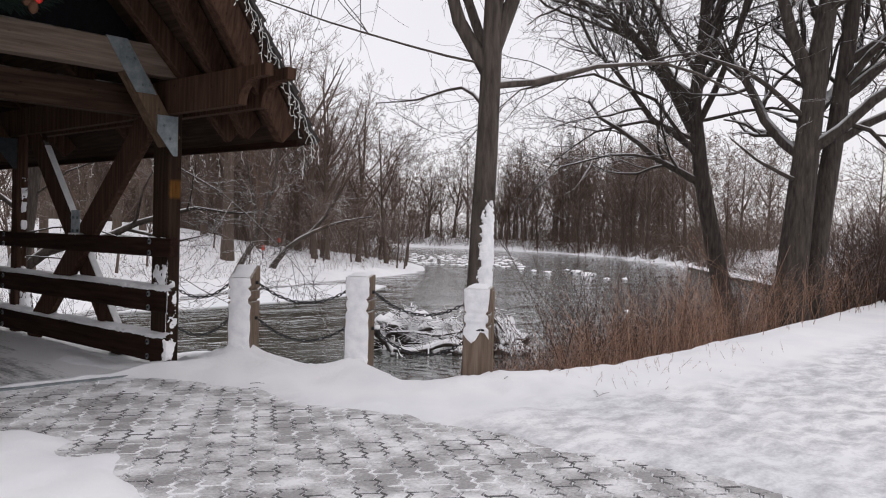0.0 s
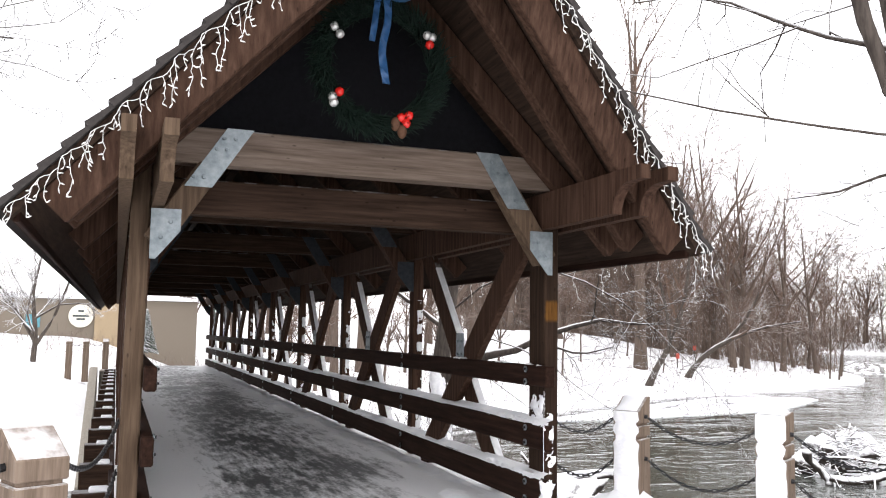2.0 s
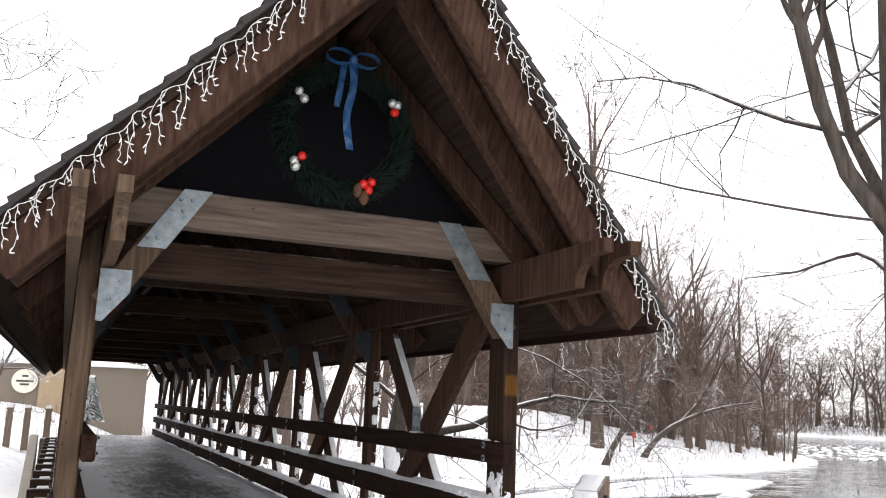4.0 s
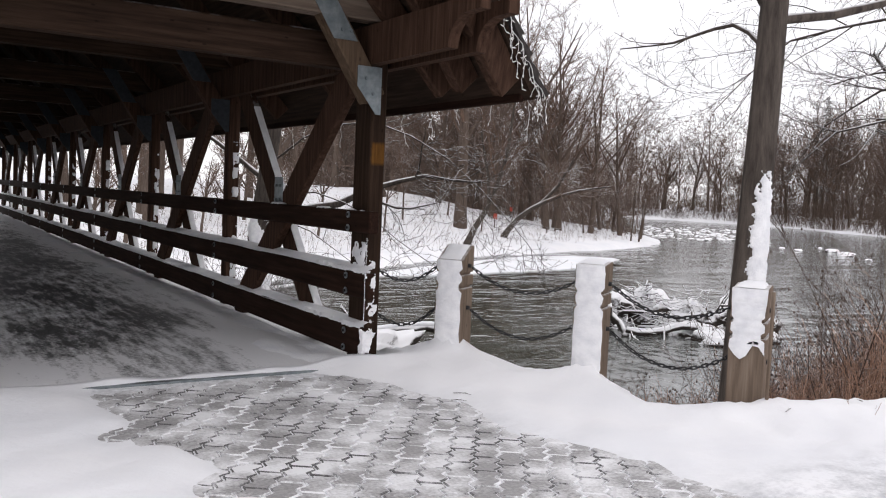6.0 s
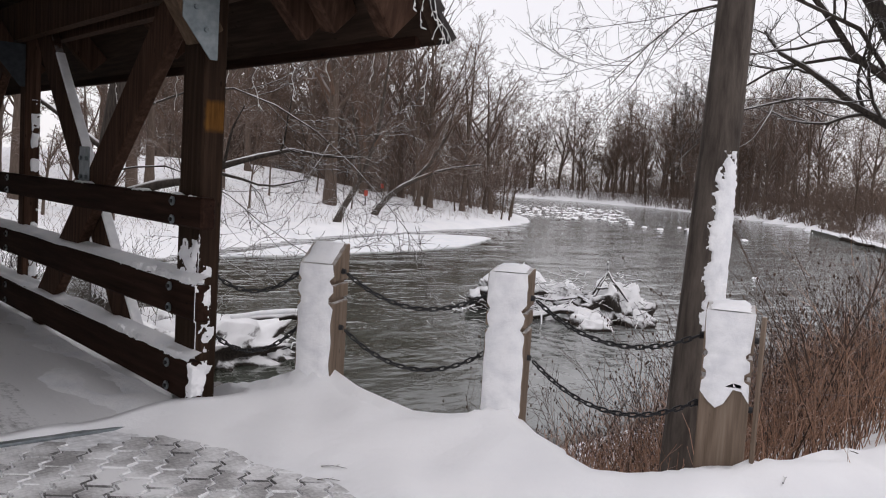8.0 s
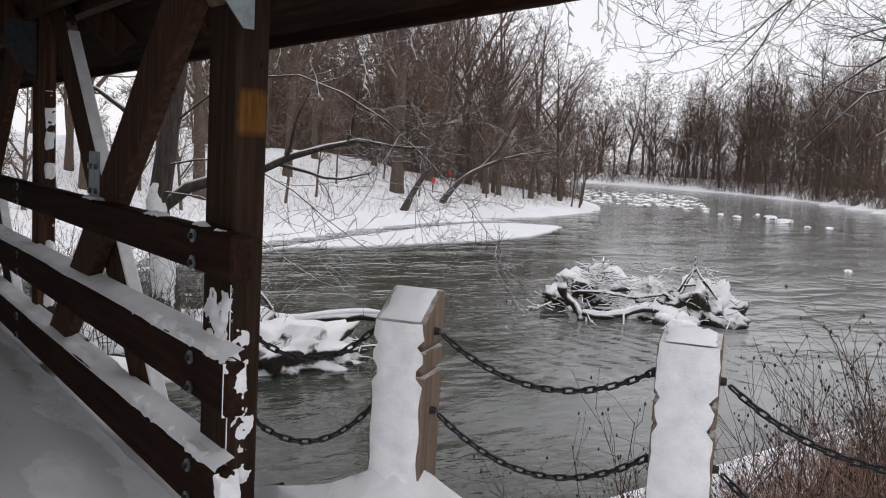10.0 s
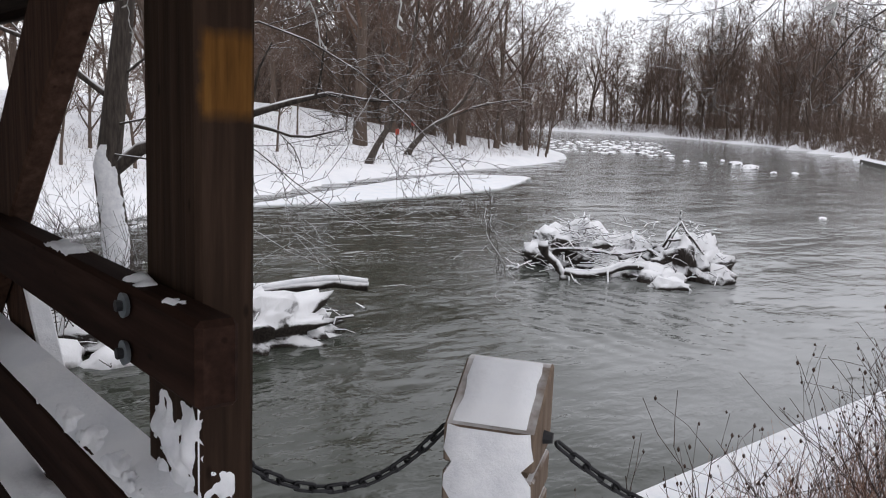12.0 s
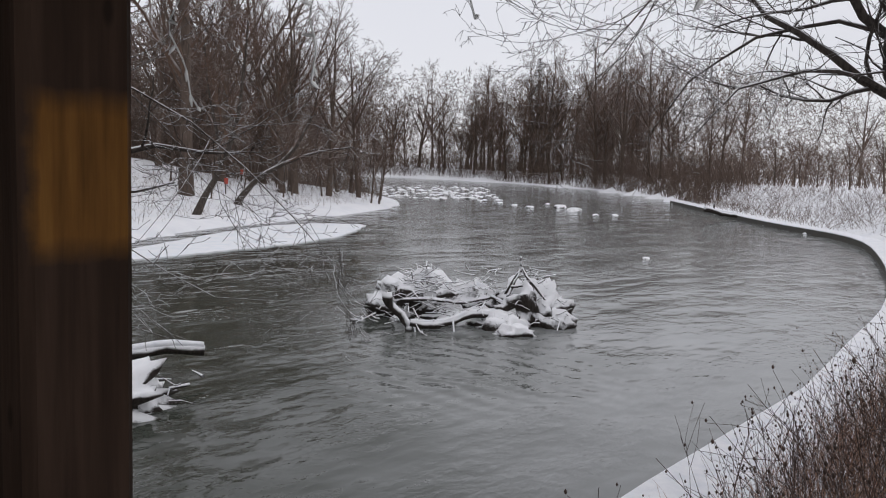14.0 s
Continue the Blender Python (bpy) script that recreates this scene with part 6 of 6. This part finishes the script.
# ---- icicle lights along the front edges of the roof ----
for side in (1, -1):
    g = random.Random(17 + side)
    e = thing("string_lights", "white icicle string lights hanging along the roof edge", "string lights", tuple(roof_point(0.5, side)))
    wv, wf, bv, bf = [], [], [], []
    main = []
    for i in range(121):
        f = i / 120
        p = roof_point(f, side, None, -0.07 + 0.015 * math.sin(i * 0.9) + g.uniform(-0.008, 0.008))
        p.y -= 0.075
        main.append(p)
    tube_arrays(main, [0.003] * len(main), 4, wv, wf)
    for i in range(1, 120, 2):
        p = main[i].copy()
        ln = g.choice((0.07, 0.12, 0.2, 0.26, 0.16))
        q = [p]
        seg = max(3, int(ln / 0.03))
        for k in range(seg):
            p = p + Vector((g.uniform(-0.016, 0.016), g.uniform(-0.012, 0.008), -ln / seg))
            q.append(p)
            if k % 2 == 0 or k == seg - 1:
                d = Vector((g.uniform(-1, 1), g.uniform(-0.7, 0.4), g.uniform(-0.9, 0.3))).normalized()
                tube_arrays([p, p + d * 0.012, p + d * 0.03], [0.003, 0.005, 0.0015], 5, bv, bf)
        tube_arrays(q, [0.0024] * len(q), 4, wv, wf)
    at_origin(e, part("wire", raw("wire", wv, wf, M_WIRE), None, e, "thin white wire"))
    at_origin(e, tagged(part("bulb_set", raw("bulb_set", bv, bf, M_BULB), None, e, "tiny clear bulbs"), kind="stuff"))

g = random.Random(23)
e = thing("string_lights", "white icicle string lights hanging along the eaves", "string lights", (EAVE_X, 2, EAVE_Z))
wv, wf, bv, bf = [], [], [], []
main = [Vector((EAVE_X + 0.02, -0.95 + i * 0.05, EAVE_Z - 0.03 - 0.02 * abs(math.sin(i * 0.31)))) for i in range(100)]
tube_arrays(main, [0.003] * len(main), 4, wv, wf)
for i in range(3, 99, 9):
    p = main[i].copy()
    ln = g.choice((0.10, 0.2, 0.3, 0.26, 0.16))
    q = [p]
    seg = max(3, int(ln / 0.03))
    for k in range(seg):
        p = p + Vector((g.uniform(-0.016, 0.016), g.uniform(-0.016, 0.016), -ln / seg))
        q.append(p)
        if k % 2 == 0 or k == seg - 1:
            d = Vector((g.uniform(-1, 1), g.uniform(-1, 1), g.uniform(-0.9, 0.3))).normalized()
            tube_arrays([p, p + d * 0.012, p + d * 0.03], [0.003, 0.005, 0.0015], 5, bv, bf)
    tube_arrays(q, [0.0024] * len(q), 4, wv, wf)
at_origin(e, part("wire", raw("wire", wv, wf, M_WIRE), None, e, "thin white wire"))
at_origin(e, tagged(part("bulb_set", raw("bulb_set", bv, bf, M_BULB), None, e, "tiny clear bulbs"), kind="stuff"))

# ---- far end of the bridge ----
hall = thing("building", "long low tan building with a flat snowy roof", "building", (-6, 52, 0))
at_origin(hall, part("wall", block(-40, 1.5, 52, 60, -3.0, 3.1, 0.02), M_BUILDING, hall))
at_origin(hall, part("brick_pier", block(-4.7, -3.0, 51.8, 52.02, -0.5, 3.0, 0.02), M_BRICK, hall, "buff brick pier"))
at_origin(hall, part("roof_snow", block(-40.3, 1.8, 51.7, 60.3, 3.1, 3.35, 0.05), M_SNOW, hall))
at_origin(hall, part("door", block(-11.5, -10.5, 51.94, 52.02, 0.0, 2.1, 0.01), M_INK, hall))
sgn = thing("round_sign", "round cream sign on the tan wall", "sign", (-5.5, 51.9, 2.0))
bm = bmesh.new()
bmesh.ops.create_cone(bm, segments=32, radius1=0.72, radius2=0.72, depth=0.06, cap_ends=True, matrix=Matrix.Translation((-5.5, 51.9, 2.05)) @ Matrix.Rotation(radians(90), 4, "X"))
at_origin(sgn, part("disc", bm, M_SIGN, sgn))
for z, w in ((2.05, 0.95), (1.85, 0.5), (2.35, 0.35)):
    at_origin(sgn, part("lettering_bar", block(-5.5 - w / 2, -5.5 + w / 2, 51.855, 51.868, z - 0.06, z + 0.06, 0.0), M_INK, sgn))
ts = thing("teal_sign", "small teal sign on the tan wall", "sign", (-8.2, 51.95, 1.7))
at_origin(ts, part("panel", block(-8.6, -7.8, 51.9, 51.98, 1.3, 2.1, 0.01), M_TEAL, ts))
for k, x in enumerate((-5.05, -4.45, -3.75)):
    b = bollard((x, 29.6), 0, 0.95, crust=False)
    if k:
        chain((x - 0.5, 29.6, 0.75), (x - 0.13, 29.6, 0.75), 0.08)
conifer = thing("conifer", "small drooping conifer loaded with snow", "tree", (-1.9, 46, -0.1))
g = np.random.RandomState(4)
n = 900
h = g.uniform(0.1, 2.4, n)
a = g.uniform(0, 6.28, n)
ln = (1.0 - h / 2.7) * 0.8 + 0.1
base = np.stack([np.zeros(n) - 1.9, np.zeros(n) + 46, h], 1)
out = np.stack([np.cos(a) * ln, np.sin(a) * ln, -0.25 * ln], 1)
P = np.stack([base, base + out * 0.5 + [0, 0, 0.05], base + out], 1)
R = np.tile(np.array([[0.03, 0.05, 0.01]]), (n, 1))
M_FIR = bark_material("fir_green_under_snow", (0.015, 0.025, 0.015), (0.04, 0.06, 0.035), 1.0)
at_origin(conifer, part("foliage", array_mesh("foliage", [tubes(P, R, 4)], M_FIR), None, conifer))
at_origin(conifer, part("trunk", bar((-1.9, 46, -0.2), (-1.9, 46, 2.5), 0.08, 0.08, (1, 0, 0)), M_BARK, conifer))
wall = thing("wing_wall", "sloping pale concrete wing wall below the bridge", "wall", (-4.4, 27, 0))
at_origin(wall, part("wall", extruded([(17.5, -3.2), (26.8, -3.2), (26.8, 0.0), (25.6, 0.0), (17.5, -2.6)], "x", -4.2, -3.95), M_CONCRETE, wall))
# rimed trees on the west side of the bridge
M_RIME = bark_material("rimed_twigs", (0.06, 0.05, 0.045), (0.16, 0.14, 0.125), 0.95, (-0.35, 0.5))
stems = [([(0, 0, -0.4), (0.1, 0, 1.2), (-0.1, 0.1, 3.0), (0.2, 0.1, 5.2)], 0.13, 0.03),
         ([(0.1, 0, 0.9), (0.7, 0.2, 2.0), (1.2, 0.1, 3.4), (1.5, 0, 4.6)], 0.08, 0.02),
         ([(0.05, 0, 1.1), (-0.6, 0.1, 2.2), (-1.3, 0.2, 3.2), (-1.9, 0.2, 4.2)], 0.08, 0.02),
         ([(0.0, 0, 2.0), (0.9, 0.3, 2.6), (1.9, 0.2, 2.7), (2.6, 0, 2.2)], 0.05, 0.012)]
bare_tree(17, stems, (40, 190, 700, 1100), "small bare tree with rime on every twig", (-6.6, 33, -0.3), (M_BARK, M_RIME), 0.05, 0.008)
stems = [([(0, 0, -0.6), (0.1, 0.1, 1.6), (0.3, 0.3, 3.6), (0.2, 0.5, 6.0), (0.4, 0.6, 9.0)], 0.17, 0.03),
         ([(0.2, 0.2, 2.8), (1.4, 1.2, 4.0), (2.9, 2.6, 4.8), (4.2, 4.0, 5.2)], 0.08, 0.012),
         ([(0.3, 0.3, 3.4), (1.5, 1.9, 5.0), (2.9, 3.4, 6.2), (4.0, 4.6, 6.6)], 0.07, 0.012),
         ([(0.2, 0.4, 4.6), (-1.4, 0.6, 6.0), (-2.8, 0.4, 7.2)], 0.07, 0.015)]
bare_tree(18, stems, (50, 240, 800, 1200), "bare tree with rimed limbs beside the bridge", (-9.0, 1.4, -0.2), (M_BARK, M_RIME), 0.06, 0.006)
# orange-red panels among the trees
for x, y in ((47.5, 64), (60, 78)):
    z = float(land(np.array([[x]]), np.array([[y]]))[0, 0])
    e = thing("red_marker_board", "small orange-red board on a post in the wood", "sign", (x, y, z))
    at_origin(e, part("board", block(x - 0.22, x + 0.22, y - 0.05, y, z + 0.9, z + 1.45, 0.02), M_REDSIGN, e))
    at_origin(e, part("post", block(x - 0.05, x + 0.05, y, y + 0.08, z - 0.2, z + 1.6, 0.01), M_BARK, e))
# evergreen spires far off
M_PINE = bark_material("far_pine_green", (0.045, 0.042, 0.034), (0.10, 0.088, 0.07), 0.3)
for x, y, hh in ((214, 140, 33), (226, 128, 25)):
    z = float(land(np.array([[x]]), np.array([[y]]))[0, 0])
    e = thing("pine", "tall brown-green evergreen standing in the wood", "tree", (x, y, z), "pines in the wood")
    n = 700
    h = g.uniform(0.12, 1.0, n) * hh
    a = g.uniform(0, 6.28, n)
    ln = ((1.05 - h / hh) * hh * 0.2 + 0.3) * g.uniform(0.45, 1.25, n)
    base = np.stack([np.zeros(n) + x, np.zeros(n) + y, h + z], 1)
    out = np.stack([np.cos(a) * ln, np.sin(a) * ln, g.uniform(-0.3, 0.2, n) * ln], 1)
    P = np.stack([base, base + out * 0.6, base + out], 1)
    R = np.tile(np.array([[0.04, 0.07, 0.02]]), (n, 1))
    at_origin(e, part("foliage", array_mesh("foliage", [tubes(P, R, 3)], M_PINE), None, e))
    at_origin(e, part("trunk", bar((x, y, z - 0.5), (x, y, z + hh * 0.8), 0.16, 0.16, (1, 0, 0)), M_BARK, e))

# ---- snow blown on to the foot of the portal post and the rail ends ----
for corner, du, dv, th, seed, cover, nu, nv in (
        ((-0.132, 0.0, 0.66), (0, 0.27, 0), (0, 0, 0.30), (-0.016, 0, 0), 4, 0.3, 28, 30),
        ((-0.128, -0.001, 0.60), (0.09, 0, 0), (0, 0, 0.36), (0, -0.008, 0), 5, -0.24, 16, 50),
        ((-0.222, -0.121, 0.03), (0.1, 0, 0), (0, 0, 0.24), (0, -0.03, 0), 6, 0.4, 24, 32),
        ((-0.222, -0.181, 0.50), (0.09, 0, 0), (0, 0, 0.2), (0, -0.015, 0), 11, -0.1, 24, 32),
        ((-0.13, -0.002, 0.03), (0.125, 0, 0), (0, 0, 0.6), (0, -0.010, 0), 7, -0.26, 22, 90),
        ((-0.216, -0.17, 0.703), (0.08, 0, 0), (0, 1.1, 0), (0, 0, 0.026), 8, 0.22, 20, 120),
        ((-0.216, -0.08, 0.273), (0.08, 0, 0), (0, 1.3, 0), (0, 0, 0.026), 9, 0.25, 20, 130)):
    o = part("snow_crust", crust_mesh(corner, du, dv, th, seed, cover, nu, nv), None, bridge, "wind-packed snow")
    o.matrix_parent_inverse = Matrix.Translation((-MID, 0, 0))

# ---- twigs and dead stalks dropped on the snow ----
FALLEN = [(-0.07, -1.32, -0.9, 0.12), (1.5, -2.64, 0.3, 0.1), (1.7, -3.39, 0.75, 0.16), (2.36, -2.58, 1.6, 0.09), (2.3, -3.7, 0.2, 0.09), (1.66, -3.48, 0.1, 0.22), (-0.15, -1.4, -0.8, 0.1)]


def lying_twig(x, y, turn, ln):
    z = float(land(np.array([[x]]), np.array([[y]]))[0, 0]) + 0.006
    e = thing("fallen_twig", "thin dark twig lying on the snow", "twig", (x, y, z), "twigs on the snow")
    c, s = math.cos(turn) * ln / 2, math.sin(turn) * ln / 2
    v, f = [], []
    tube_arrays([(-c, -s, 0), (0.006, 0.004, 0.006), (c, s, 0.003)], [0.004, 0.0032, 0.0015], 5, v, f)
    tube_arrays([(0.0, 0.0, 0.004), (c * 0.4 - s * 0.25, s * 0.4 + c * 0.25, 0.012)], [0.0024, 0.001], 4, v, f)
    part("stem", raw("stem", v, f, M_BARK_DARK), None, e)


for x, y, a, ln in FALLEN:
    lying_twig(x, y, a, ln)
gs = np.random.RandomState(77)
n = 90
pts = np.stack([gs.uniform(1.9, 5.5, n), gs.uniform(-3.6, -2.55, n)], 1)
pieces, _ = sticks(gs, pts, land(pts[:, 0], pts[:, 1]), 0.04, 0.16, 0.3, 0.0016, 1)
tagged(new("dead_stalks", array_mesh("dead_stalks", pieces, M_REED)), "scattered dead stalks poking through the snow", "stalks", kind="stuff")

# ---- interlocking pavers before the bridge, showing through the snow ----
pavement = tagged(new("pavement", raw("paver_bed", [(-5.5, -9, -0.007), (0.6, -9, -0.007), (0.6, -0.24, -0.007), (-5.5, -0.24, -0.007)], [(0, 1, 2, 3)], M_BED)), "grey interlocking paving dusted with snow", "pavement", kind="structure")
W, H, Z = 0.225, 0.125, 0.015


def paver_mesh():
    """A zigzag-sided block with a slight chamfer, darker on the chamfer and sides."""
    L, B = W / 2 - 0.005, H / 2 - 0.005
    xs = np.linspace(-L, L, 9)
    side = [(x, B + Z * math.sin(4 * math.pi * x / W)) for x in xs]
    low = [(x, -B + Z * math.sin(4 * math.pi * x / W)) for x in xs[::-1]]
    ring = side + low
    v = [(x, y, -0.02) for x, y in ring] + [(x, y, -0.004) for x, y in ring] + [(x * 0.945, y - math.copysign(0.0075, y), 0.0) for x, y in ring]
    n = len(ring)
    f = [tuple(range(3 * n - 1, 2 * n - 1, -1))]
    for b in (0, n):
        for i in range(n):
            f.append((b + i, b + n + i, b + n + (i + 1) % n, b + (i + 1) % n))
    m = raw("paver", v, f, M_PAVER)
    m.materials.append(M_PAVER_EDGE)
    m.polygons.foreach_set("material_index", [0] + [1] * (2 * n))
    return m


PAVER = paver_mesh()
g = random.Random(2)
rest_v, rest_f, made = [], [], 0
base_v = [tuple(q.co) for q in PAVER.vertices]
base_f = [tuple(p.vertices) for p in PAVER.polygons]
ca, sa = math.cos(radians(54)), math.sin(radians(54))
for i in range(-36, 37):
    for j in range(-60, 61):
        u, w = i * W + (W / 2 if j % 2 else 0), j * H
        x, y = -1.4 + u * ca - w * sa, -2.6 + u * sa + w * ca
        if not (-3.3 < x < 0.5 and -7.2 < y < -0.36):
            continue
        if bare_paving(np.array([[x]]), np.array([[y]]))[0, 0] < 0.002:
            continue
        m = Matrix.Translation((x, y, g.uniform(-0.002, 0.002))) @ Matrix.Rotation(radians(54 + g.uniform(-0.6, 0.6)), 4, "Z")
        if -1.7 < x < 0.2 and -2.6 < y and made < 300:
            o = part("paver", PAVER, None, pavement)
            o.matrix_basis = m
            made += 1
        else:
            b = len(rest_v)
            rest_v += [tuple(m @ Vector(q)) for q in base_v]
            rest_f += [tuple(b + k for k in p) for p in base_f]
field = raw("paver_field", rest_v, rest_f, M_PAVER)
field.materials.append(M_PAVER_EDGE)
field.polygons.foreach_set("material_index", ([0] + [1] * (len(base_f) - 1)) * (len(rest_f) // len(base_f)))
tagged(part("paver_field", field, None, pavement), kind="stuff")
